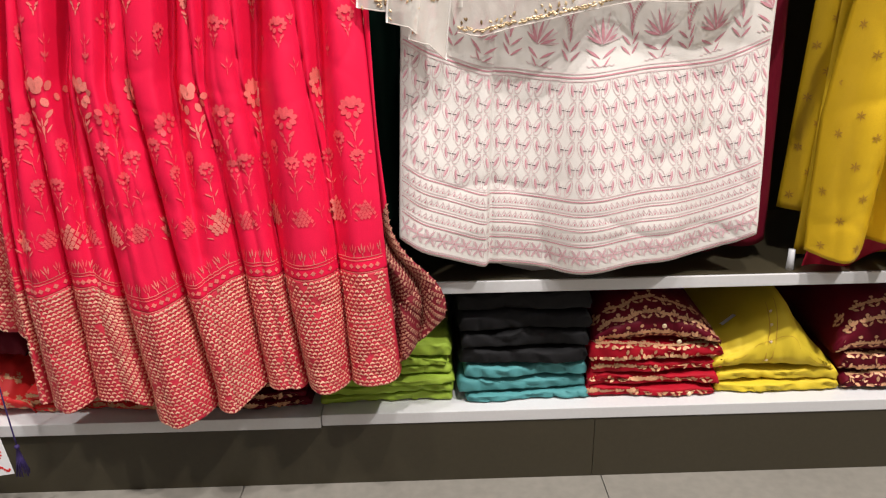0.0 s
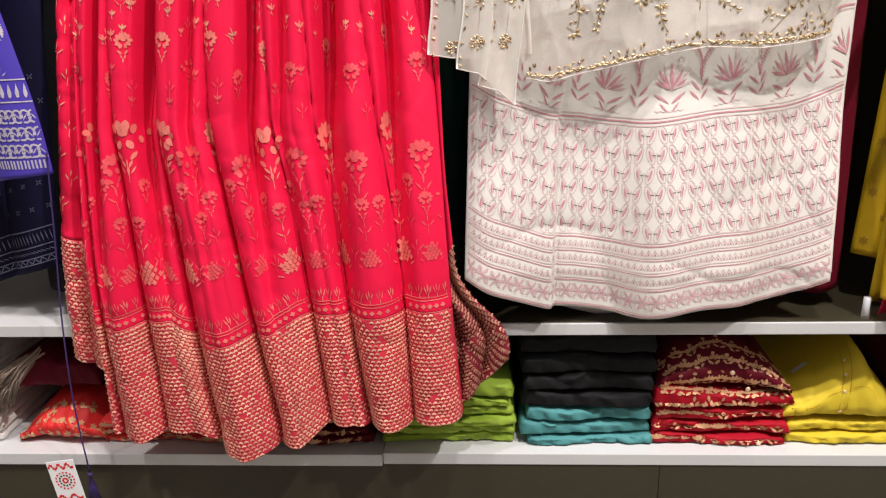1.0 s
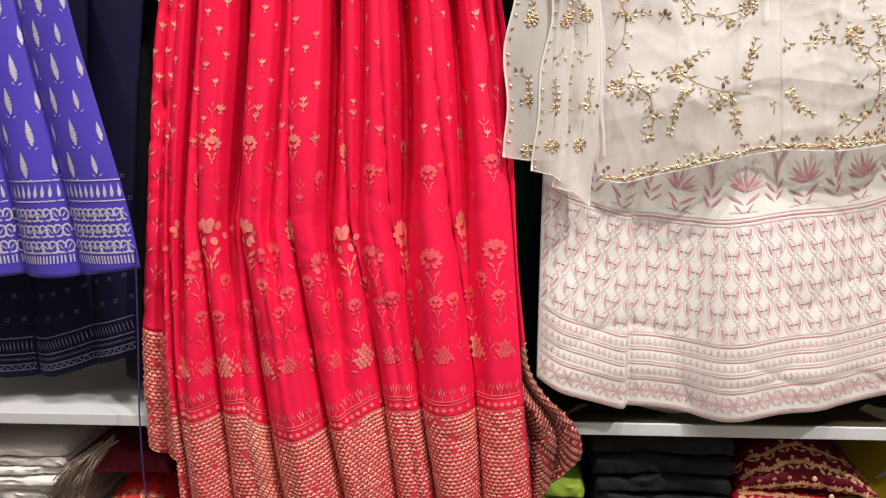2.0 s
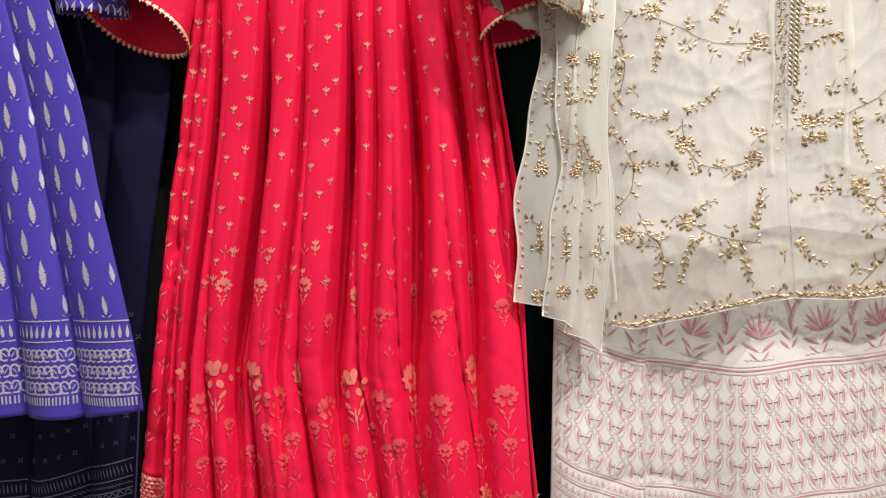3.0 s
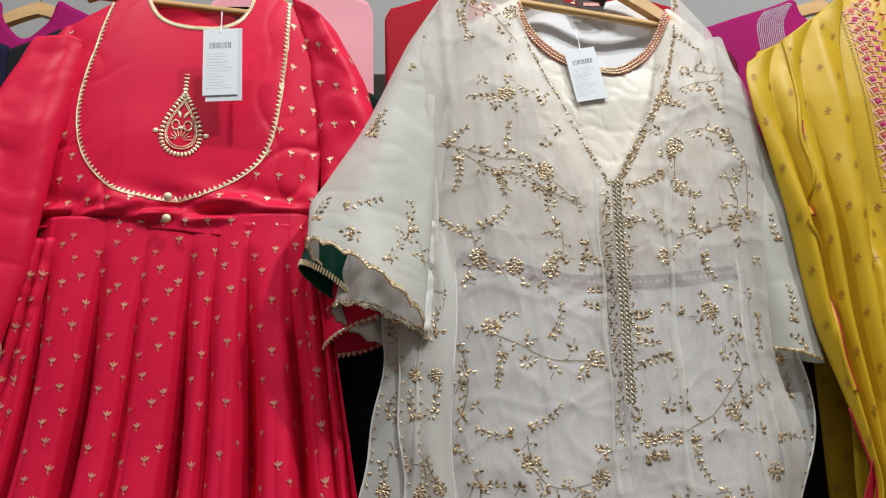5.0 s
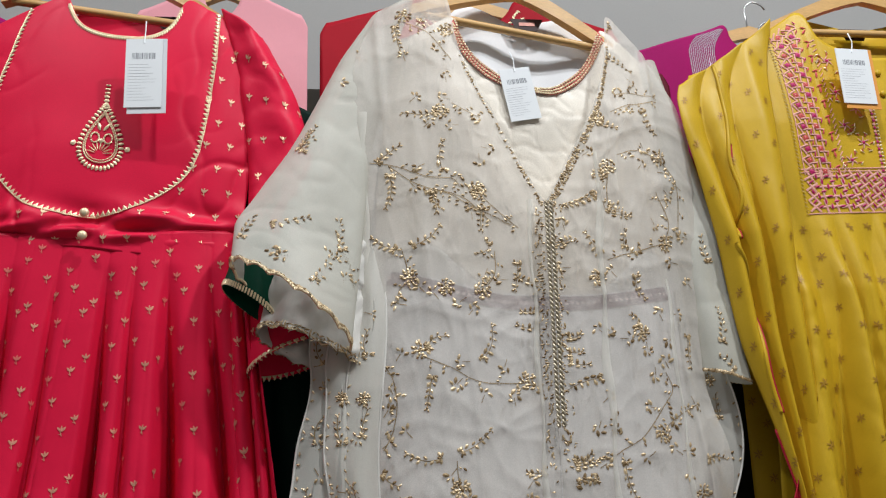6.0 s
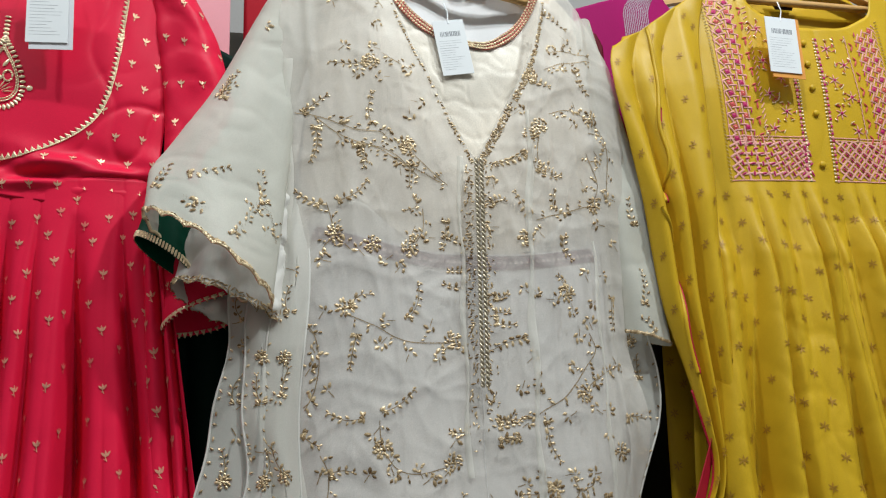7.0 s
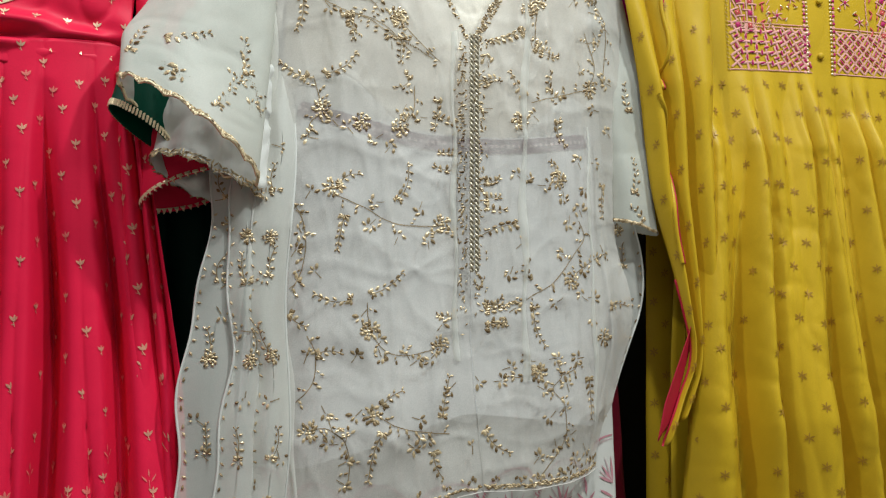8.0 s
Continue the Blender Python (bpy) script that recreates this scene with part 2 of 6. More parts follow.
class Stamps:
    """Collects small raised shapes lying on a cloth, and joins them into one mesh."""

    def __init__(self, cloth, lift=0.0009, dome=0.0):
        self.c, self.lift, self.dome, self.items = cloth, lift, dome, []

    def put(self, shape, u, v, sx, sz, rot=0.0, dx=0.0, dz=0.0):
        """A shape of half-size sx, sz metres, turned rot degrees, dx, dz metres from the cloth's point u, v."""
        self.items.append((shape, u, v, sx, sz, radians(rot), dx, dz))

    def build(self, name, material, parent, label=""):
        if not self.items:
            return None
        u = np.array([i[1] for i in self.items])
        v = np.array([i[2] for i in self.items])
        dx = np.array([i[6] for i in self.items])
        dz = np.array([i[7] for i in self.items])
        e = 0.002

        def frame_at(u, v):
            du = (self.c.at(u + e, v) - self.c.at(u - e, v)) / (2 * e)
            dv = (self.c.at(u, v + e) - self.c.at(u, v - e)) / (2 * e)
            return du, dv

        du, dv = frame_at(u, v)
        un, vn = np.linalg.norm(du, axis=1), np.linalg.norm(dv, axis=1)
        u2, v2 = u + dx / un, v + dz / vn
        ok = (u2 > 0.008) & (u2 < 0.992) & (v2 > -0.003) & (v2 < 1.003)
        p = self.c.at(u2, v2)
        du, dv = frame_at(u2, v2)
        ex = du / np.linalg.norm(du, axis=1)[:, None]
        n = np.cross(du, dv)
        n /= np.linalg.norm(n, axis=1)[:, None] + 1e-12
        ez = np.cross(n, ex)
        verts, faces = [], []
        for k, (shape, _, _, sx, sz, rot, _, _) in enumerate(self.items):
            if not ok[k]:
                continue
            c, s = math.cos(rot), math.sin(rot)
            o = p[k] + n[k] * self.lift
            base = len(verts)
            for a, b in shape:
                a, b = a * sx, b * sz
                verts.append(o + ex[k] * (a * c - b * s) + ez[k] * (a * s + b * c))
            m = len(shape)
            if self.dome:
                verts.append(o + n[k] * self.dome)
                faces += [(base + i, base + (i + 1) % m, base + m) for i in range(m)]
            else:
                faces.append(tuple(range(base, base + m)))
        ob = mesh_object(name, verts, faces, material, parent, label)
        ob["kind"] = "stuff"
        return ob


def tube_path(name, pts, radius, material, parent=None, label="", n=6):
    pts = [Vector(p) for p in pts]
    verts, faces = [], []
    for i, p in enumerate(pts):
        t = (pts[min(i + 1, len(pts) - 1)] - pts[max(i - 1, 0)]).normalized()
        a = t.cross(Vector((0.31, 0.17, 0.94))).normalized()
        b = t.cross(a)
        r = radius[i] if isinstance(radius, (list, tuple)) else radius
        verts += [p + a * r * math.cos(2 * math.pi * k / n) + b * r * math.sin(2 * math.pi * k / n) for k in range(n)]
    for i in range(len(pts) - 1):
        faces += [(i * n + k, i * n + (k + 1) % n, (i + 1) * n + (k + 1) % n, (i + 1) * n + k) for k in range(n)]
    faces += [tuple(range(n)), tuple(range((len(pts) - 1) * n, len(pts) * n))]
    return mesh_object(name, verts, faces, material, parent, label, True)


# ---- setting ----
WALL_Y, FRONT_Y, BACK_Y, SIDE = 1.42, 1.075, -2.2, 2.4
tagged(part("ceiling", box_bm(-SIDE, SIDE, BACK_Y, WALL_Y, 3.3, 3.4), WHITEPAINT), "plain white painted shop ceiling overhead", "ceiling", kind="structure")
tagged(part("wall_north", box_bm(-SIDE, SIDE, WALL_Y, WALL_Y + 0.12, 0, 3.3), WALLPAINT), "light grey painted wall behind the clothes display", "wall", kind="structure")
# three walls out of view, kept dark so that shadows stay deep
tagged(part("wall_south", box_bm(-SIDE, SIDE, BACK_Y - 0.12, BACK_Y, 0, 3.3), LOWBOUNCE), "unseen wall across the aisle, darkened to cut bounce light", "wall", kind="structure")
tagged(part("wall_west", box_bm(-SIDE - 0.12, -SIDE, BACK_Y, WALL_Y, 0, 3.3), LOWBOUNCE), "unseen side wall, darkened to cut bounce light", "wall", kind="structure")
tagged(part("wall_east", box_bm(SIDE, SIDE + 0.12, BACK_Y, WALL_Y, 0, 3.3), LOWBOUNCE), "unseen side wall, darkened to cut bounce light", "wall", kind="structure")
floor = tagged(part("floor", box_bm(-SIDE, SIDE, BACK_Y, WALL_Y, -0.05, -0.004), GROUT), "grey glossy tiled shop floor with thin joints", "floor", kind="structure")

# display unit: plinth, lower shelf in two lengths, upper shelf with its supports
unit = thing("display_unit", "white laminate wall shelving on a dark taupe plinth", "shelving")
part("plinth", box_bm(-2.2, 0.2685, FRONT_Y + 0.002, FRONT_Y + 0.03, 0, 0.112), PLINTH, unit, "dark taupe laminate plinth")
part("plinth", box_bm(0.2695, 2.2, FRONT_Y + 0.002, FRONT_Y + 0.03, 0, 0.1125), PLINTH, unit, "dark taupe laminate plinth")
part("lower_shelf", box_bm(-2.2, -0.1785, FRONT_Y - 0.004, WALL_Y - 0.002, 0.112, 0.133, 0.0012), LAMINATE, unit)
part("lower_shelf", box_bm(-0.1775, 2.2, FRONT_Y, WALL_Y - 0.002, 0.1135, 0.1335, 0.0012), LAMINATE, unit)
part("upper_shelf", box_bm(-2.2, 2.2, FRONT_Y, WALL_Y - 0.002, 0.341, 0.360, 0.0012), LAMINATE, unit)
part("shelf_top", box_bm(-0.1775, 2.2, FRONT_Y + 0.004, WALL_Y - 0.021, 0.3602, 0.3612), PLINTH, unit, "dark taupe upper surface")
part("shelf_batten", box_bm(-2.2, 2.2, FRONT_Y + 0.06, FRONT_Y + 0.08, 0.318, 0.3405, 0.001), LAMINATE, unit)
# added dark sheet over the wall, soaks up bounce light above the shelf
part("back_panel", box_bm(-2.2, 2.2, WALL_Y - 0.02, WALL_Y - 0.002, 0.3605, 1.72), PLINTH, unit, "added dark panel that stops wall bounce behind the clothes")
part("side_support", box_bm(-1.32, -1.30, FRONT_Y + 0.01, WALL_Y - 0.003, 0.134, 0.3405), LAMINATE, unit)
part("side_support", box_bm(1.30, 1.32, FRONT_Y + 0.01, WALL_Y - 0.003, 0.134, 0.3405), LAMINATE, unit)


# ---- hanging garments ----
def hanger(x, y, z, tilt=0.0, half=0.2, yaw=0.0):
    """A pale wooden hanger: two sloping arms, a trouser bar and a wire hook. z is the height of the arms' joint."""
    h = thing("wooden_hanger", "pale wooden clothes hanger with a straight trouser bar", "hanger", "wooden hangers")
    m = Matrix.Translation((x, y, z)) @ Matrix.Rotation(radians(yaw), 4, "Z") @ Matrix.Rotation(radians(tilt), 4, "Y")

    def arm(sgn):
        bm = bmesh.new()
        rows = []
        for i in range(9):
            k = i / 8
            px, pz = sgn * half * k, -0.075 * k ** 1.25
            w, d = 0.013 - 0.004 * k, 0.006 + 0.003 * k
            rows.append([bm.verts.new((px, s * d, pz + t * w)) for s, t in ((-1, -1), (1, -1), (1, 1), (-1, 1))])
        for p, q in zip(rows, rows[1:]):
            for j in range(4):
                bm.faces.new((p[j], p[(j + 1) % 4], q[(j + 1) % 4], q[j]))
        bm.faces.new(rows[0])
        bm.faces.new(rows[-1][::-1])
        bmesh.ops.recalc_face_normals(bm, faces=bm.faces)
        part("arm", bm, WOOD, h)

    arm(-1), arm(1)
    tube_path("trouser_bar", [(-half * 0.93 + half * 1.86 * i / 8, 0, -0.074) for i in range(9)], 0.0065, WOOD, h)
    hook = [(0, 0, 0.0), (0, 0, 0.05)] + [(0.022 - 0.022 * math.cos(a), 0, 0.05 + 0.022 * math.sin(a)) for a in (0.4, 0.9, 1.4, 1.9, 2.4, 2.9)]
    tube_path("hook", hook, 0.0018, METAL, h, "bright wire hook")
    h.matrix_world = m
    return h


def price_tag(x, y, z, w, hgt, tilt, name="price_tag", under=None, yaw=0.0, big=True):
    """A hanging card tag with a barcode, unreadable lines as bars, a punched eyelet and a cord."""
    t = thing(name, "white card price tag with barcode hanging from the neckline", "price tag", "price tags")
    if under:
        part("back_card", box_bm(-w * 0.42, w * 0.62, 0.0012, 0.0022, -hgt * 1.08, 0.001), under, t, "second printed card behind")
    card = part("card", box_bm(-w / 2, w / 2, -0.0006, 0.0006, -hgt, 0, 0.0004), CARD, t)
    r = random.Random(int(abs(x) * 1000))
    k = -w * 0.32
    while k < w * 0.32:
        bw = r.choice((0.0006, 0.0010, 0.0016)) * (1 if big else 0.8)
        part("barcode_bar", box_bm(k, k + bw, -0.00074, -0.00062, -hgt * 0.30, -hgt * 0.21), INK, card)
        k += bw + r.choice((0.0008, 0.0013))
    for i in range(13):
        zz = -hgt * (0.38 + i * 0.043)
        lw = w * r.uniform(0.35, 0.78)
        th = 0.0005 if i in (3, 4) else 0.0003
        part("text_bar", box_bm(-w * 0.42, -w * 0.42 + lw, -0.00074, -0.00062, zz - th, zz + th * 0.4), GREYINK, card)
    tube_path("tag_cord", [(0, -0.001, -hgt * 0.06), (0.002, -0.003, 0.012), (0.001, 0.002, 0.03)], 0.0009, CARD, t)
    t.matrix_world = Matrix.Translation((x, y, z)) @ Matrix.Rotation(radians(yaw), 4, "Z") @ Matrix.Rotation(radians(tilt), 4, "Y")
    return t


GREYINK = mat("grey_ink", (0.50, 0.51, 0.55), 0.8, bump=0)
ORANGECARD = mat("orange_card", (0.75, 0.33, 0.06), 0.5, bump=0)
GREYCARD = mat("grey_card", (0.70, 0.70, 0.74), 0.5, bump=0)

# red gown -------------------------------------------------------------
red_gown = thing("red_gown", "long pleated red satin gown with gold motifs and brocade hem", "gown")
RCUT = [-0.005, 0.035, 0.175, 0.33, 0.49, 0.645, 0.745, 0.875, 1.005]
RC = [0.0, 0.09, 0.175, 0.25, 0.33, 0.385, 0.445, 0.49, 0.565, 0.645, 0.70, 0.745, 0.81, 0.875, 1.0]

PLEATS = [-0.01, 0.095, 0.284, 0.43, 0.584, 0.67, 0.774, 0.905, 1.01]


def red_depth(u, v, x, z):
    grow = np.clip((1.36 - z) / 1.05, 0, 1) ** 0.75
    uw = u + 0.012 * np.sin(z * 7 + 1)
    big = lobes(uw, RCUT, 0.30) * np.interp(uw, [0, 0.1, 0.25, 0.41, 0.57, 0.7, 0.81, 0.94], [0.6, 0.9, 0.75, 1.15, 0.95, 0.7, 1.05, 0.8])
    up = np.clip((z - 0.55) / 0.5, 0, 1)
    fold = lobes(u + 0.010 * np.sin(z * 5), PLEATS, 0.42) * np.interp(u, [0, 0.15, 0.3, 0.43, 0.56, 0.73, 0.87, 1], [0.6, 1.0, 0.75, 0.9, 0.7, 1.0, 0.8, 0.9])
    big = big * (1 - 0.92 * up) + 0.48 * up * fold
    small = lobes(uw, RC, 0.8) * (1 - 0.9 * up)
    side = 0.035 * (np.abs(2 * u - 1) ** 5)
    deep = 0
    for c, k, w in ((0.095, 0.9, 0.010), (0.284, 1.2, 0.013), (0.43, 0.45, 0.008), (0.584, 1.1, 0.011), (0.67, 0.4, 0.008), (0.774, 1.25, 0.014), (0.905, 0.9, 0.010)):
        q = u + 0.010 * np.sin(z * 5) - c
        deep = deep + k * np.exp(-(np.where(q < 0, q / w, q / (2.6 * w))) ** 2)
    deep = 0.050 * deep * np.clip((1.28 - z) / 0.3, 0, 1) * np.clip((z - 0.35) / 0.4, 0, 1)
    fwd = 0.030 * np.clip((1.0 - z) / 0.6, 0, 1)
    return 1.088 + deep - fwd - (grow * 0.050 + 0.006 * np.clip((1.30 - z) / 0.1, 0, 1)) * big - 0.0035 * small * np.clip((1.33 - z) / 0.2, 0, 1) + side * (1 - 0.8 * np.clip((1.1 - z) / 0.6, 0, 1)) + 0.0016 * ripple(x * 0.8, z * 0.5, 4) + 0.0012 * ripple(x, z, 6, 1.8) + 0.0030 * crease(x, z * 1.4, 7, 1.3) * np.clip((0.95 - z) / 0.3, 0.15, 1)


def red_sway(u, v, x, z):
    lean = -0.060 * np.sin(np.pi * np.clip(u, 0, 1)) ** 0.8 * np.clip((z - 0.22) / 0.45, 0, 1) * np.clip((1.3 - z) / 0.62, 0, 1)
    return lean + np.clip((0.8 - z), 0, 1) * 0.008 * np.sin(2 * np.pi * u * 4.3 + z * 5)


skirt = Cloth(left=[(0.15, -0.598), (0.45, -0.605), (0.80, -0.585), (1.09, -0.555), (1.34, -0.543)],
              right=[(0.15, -0.040), (0.5, -0.062), (0.70, -0.075), (0.9, -0.098), (1.18, -0.134), (1.34, -0.142)],
              low=[(0, 0.20), (0.03, 0.192), (0.14, 0.190), (0.165, 0.203), (0.29, 0.208), (0.31, 0.186), (0.36, 0.17), (0.42, 0.168), (0.48, 0.186), (0.50, 0.187), (0.58, 0.186), (0.60, 0.215), (0.7, 0.218), (0.83, 0.214), (0.86, 0.218), (1, 0.222)],
              high=[(0, 1.335), (0.5, 1.318), (1, 1.335)], depth=red_depth, sway=red_sway)
skirt_ob = skirt.mesh("skirt", RED, red_gown, 300, 200, v0=0.163)
skirt.mesh("brocade_border", BROCADE, red_gown, 300, 50, "rose brocade hem border", v1=0.163)
side_l = Cloth(left=[(0.25, -0.655), (0.5, -0.648), (0.9, -0.60), (1.3, -0.535)], right=[(0.25, -0.585), (0.9, -0.56), (1.3, -0.50)],
               low=[(0, 0.315), (0.5, 0.30), (1, 0.285)], high=[(0, 1.3), (1, 1.3)],
               depth=lambda u, v, x, z: 1.105 - 0.042 * np.clip((1.0 - z) / 0.6, 0, 1) - 0.012 * lobes(u, [0, 0.45, 1.0]) + 0.003 * ripple(x, z, 8, 1.6) + 0.008 * crease(x, z, 18, 2.0))
side_l.mesh("skirt_side", RED, red_gown, 40, 120, v0=0.2)
side_l.mesh("brocade_border", BROCADE, red_gown, 40, 40, v1=0.2)
side_r = Cloth(left=[(0.2, -0.10), (1.3, -0.16)], right=[(0.2, 0.0), (0.36, 0.034), (0.43, -0.050), (0.6, -0.066), (0.9, -0.075), (1.3, -0.135)],
               low=[(0, 0.21), (0.35, 0.225), (0.62, 0.25), (0.8, 0.28), (1, 0.315)], high=[(0, 1.3), (1, 1.3)],
               depth=lambda u, v, x, z: 1.112 - 0.048 * np.clip((1.0 - z) / 0.6, 0, 1) - 0.020 * lobes(u + 0.2 * (0.4 - z), [-0.1, 0.45, 0.75, 1.1]) + 0.002 * ripple(x, z, 9) + 0.01 * crease(x, z, 19, 2.2) * np.clip((0.45 - z) / 0.1, 0, 1))
side_r.mesh("skirt_side", RED, red_gown, 70, 120, v0=0.185)
# inner side of the border, with the shadow on it painted in
side_r.mesh("brocade_border", SHADEDBACK, red_gown, 70, 40, "reverse side of the brocade border, its shade put into the colour", v1=0.185)


def bodice_depth(u, v, x, z):
    twist = 0.010 * (np.sin(u * 9 + z * 190) + 0.6 * np.sin(u * 21 - z * 260 + 1)) * np.exp(-((z - 1.328) / 0.016) ** 2)
    edge = np.abs(2 * u - 1) ** 3
    sag = 0.006 * np.exp(-((z - 1.352) / 0.02) ** 2) * np.sin(u * 17 + z * 60)
    return 1.0845 + 0.6 * twist + 0.03 * edge + 0.09 * np.clip(z - 1.45, 0, 1) ** 1.3 + sag - 0.005 * np.exp(-((z - 1.345) / 0.012) ** 2) + 0.0022 * ripple(x, z, 5) + 0.008 * crease(x, z, 25, 1.8) * np.clip(np.abs(2 * u - 1) * 2 - 0.7 + 1.5 * np.exp(-((z - 1.34) / 0.03) ** 2), 0, 1)


bodice = Cloth(left=[(1.3, -0.545), (1.37, -0.543), (1.45, -0.538), (1.58, -0.552), (1.64, -0.55), (1.72, -0.49)],
               right=[(1.3, -0.14), (1.37, -0.138), (1.45, -0.132), (1.58, -0.112), (1.64, -0.112), (1.72, -0.16)],
               low=[(0, 1.318), (0.25, 1.315), (0.5, 1.305), (0.8, 1.287), (1, 1.295)],
               high=[(0, 1.655), (0.1, 1.675), (0.26, 1.712), (0.29, 1.70), (0.36, 1.662), (0.42, 1.645), (0.5, 1.636), (0.6, 1.634), (0.68, 1.652), (0.745, 1.70), (0.765, 1.714), (0.9, 1.68), (1, 1.655)], depth=bodice_depth)
bodice.mesh("bodice", RED, red_gown, 160, 120)
back_neck = Cloth(left=[(1.4, -0.53), (1.72, -0.47)], right=[(1.4, -0.13), (1.72, -0.17)], low=[(0, 1.45), (1, 1.45)],
                  high=[(0, 1.66), (0.22, 1.72), (0.3, 1.715), (0.5, 1.70), (0.7, 1.715), (0.78, 1.72), (1, 1.66)], depth=lambda u, v, x, z: 1.16 + 0.003 * ripple(x, z, 3))
back_neck.mesh("back_panel", RED, red_gown, 60, 40)
slv_l = Tube([(0, -0.632, 1.075, 1.168, 0.078, 0.036, 0.33), (0.3, -0.606, 1.085, 1.27, 0.074, 0.03, 0.30), (0.7, -0.575, 1.10, 1.46, 0.06, 0.032, 0.2), (1, -0.535, 1.13, 1.63, 0.045, 0.03, 0.1)], 0.0045, 21, 0.036, 2.6)
slv_l.mesh("sleeve", RED, red_gown, 60, 90)
slv_r = Tube([(0, -0.052, 1.10, 1.15, 0.074, 0.03, -0.33), (0.3, -0.066, 1.108, 1.27, 0.066, 0.028, -0.28), (0.65, -0.088, 1.118, 1.44, 0.048, 0.028, -0.05), (0.85, -0.112, 1.116, 1.57, 0.044, 0.026, 0.5), (1, -0.150, 1.112, 1.672, 0.036, 0.018, 0.9)], 0.005, 22, 0.016, 2.4)
slv_r.mesh("sleeve", RED, red_gown, 60, 90)
hanger(-0.325, 1.13, 1.765, 8, 0.175)

# ivory kurta and embroidered organza jacket -----------------------------
ivory_kurta = thing("ivory_kurta", "long ivory cotton kurta block-printed in dusty rose, under the jacket", "kurta")


def kurta_depth(u, v, x, z):
    grow = np.clip((1.2 - z) / 0.8, 0, 1)
    flare = 0.018 * np.sin(2 * np.pi * (u * 1.9 + 0.15)) + 0.007 * np.sin(2 * np.pi * u * 4.1 + 1)
    pleat = 0.009 * (np.tanh((u - 0.245) * 200) + 1) * np.exp(-np.clip(u - 0.245, 0, 1) * 7)
    return 1.082 - 0.036 * np.clip((0.70 - z) / 0.25, 0, 1) - grow * flare + grow * pleat + 0.09 * np.clip(z - 1.5, 0, 1) + 0.03 * np.abs(2 * u - 1) ** 6 + 0.0022 * ripple(x, z, 12, 1.3) * (0.4 + grow) + 0.004 * crease(x, z, 15, 1.2) * (0.5 + 0.5 * grow) + 0.0030 * crease(x, z, 16, 4.5) * np.clip((z - 1.30) / 0.1, 0, 1)


kurta = Cloth(left=[(0.35, -0.041), (0.45, -0.040), (0.78, -0.028), (1.1, 0.03), (1.4, 0.05), (1.62, 0.06), (1.72, 0.14)],
              right=[(0.35, 0.490), (0.45, 0.492), (0.78, 0.496), (1.1, 0.50), (1.4, 0.51), (1.62, 0.5), (1.72, 0.44)],
              low=[(0, 0.443), (0.05, 0.425), (0.18, 0.40), (0.25, 0.39), (0.27, 0.394), (0.36, 0.385), (0.47, 0.382), (0.58, 0.390), (0.68, 0.396), (0.78, 0.398), (0.86, 0.40), (0.95, 0.418), (1, 0.432)],
              high=[(0, 1.64), (0.14, 1.685), (0.19, 1.692), (0.25, 1.652), (0.33, 1.607), (0.42, 1.573), (0.5, 1.556), (0.6, 1.554), (0.7, 1.585), (0.78, 1.632), (0.83, 1.668), (0.87, 1.673), (1, 1.60)], depth=kurta_depth)
kurta_ob = kurta.mesh("front", IVORY, ivory_kurta, 220, 200, v1=0.70)
kurta.mesh("yoke", SATIN, ivory_kurta, 200, 90, "warm ivory satin yoke", v0=0.70)
kurta_back = Cloth(left=[(0.35, -0.03), (0.8, -0.02), (1.6, 0.05), (1.72, 0.12)], right=[(0.35, 0.49), (1.6, 0.5), (1.72, 0.44)],
                   low=[(0, 0.44), (0.15, 0.40), (0.28, 0.372), (0.45, 0.352), (0.6, 0.355), (0.625, 0.362), (0.64, 0.41), (1, 0.43)],
                   high=[(0, 1.66), (0.25, 1.735), (0.5, 1.70), (0.75, 1.71), (1, 1.64)], depth=lambda u, v, x, z: 1.118 + 0.06 * np.clip(z - 1.4, 0, 1) + 0.006 * np.sin(u * 14) + 0.003 * ripple(x, z, 13) + 0.004 * crease(x, z, 14))
kurta_back.mesh("back", LINING, ivory_kurta, 120, 120)

jacket = thing("organza_jacket", "sheer ivory organza jacket with gold floral embroidery, over a kurta", "jacket")


def drape(x, z):
    """Soft upright folds that wander a little on their way down."""
    out = 0
    for c, w, a, p in ((0.05, 0.007, 0.006, 0.3), (0.105, 0.011, 0.004, 1.7), (0.165, 0.006, 0.004, 2.9), (0.222, 0.009, 0.005, 4.0), (0.345, 0.008, 0.005, 0.9), (0.392, 0.006, 0.004, 5.1), (0.435, 0.010, 0.006, 2.2), (0.475, 0.007, 0.005, 3.6)):
        cx = c + 0.010 * np.sin(z * 5.5 + p) + 0.02 * (1.2 - z) * (c - 0.26)
        out = out + a * np.exp(-((x - cx) / w) ** 2) * (0.55 + 0.45 * np.sin(z * 8 + 2 * p))
    return out


def jk_depth(u, v, x, z):
    front = 1.055 + 0.085 * np.clip(z - 1.48, 0, 1) ** 1.2
    wave = 0.004 * np.sin(x * 27 + 1) + 0.006 * np.sin(x * 52 + z * 3) * np.clip(1.2 - z, 0, 1)
    return front + wave + 0.0026 * ripple(x, z, 31, 1.2) - 0.0052 * crease(x, z, 34, 1.1) - 0.0032 * crease(x, z, 36, 2.6) - 0.002 * crease(x * 2.2, z * 0.5, 35, 1.6) - drape(x, z)


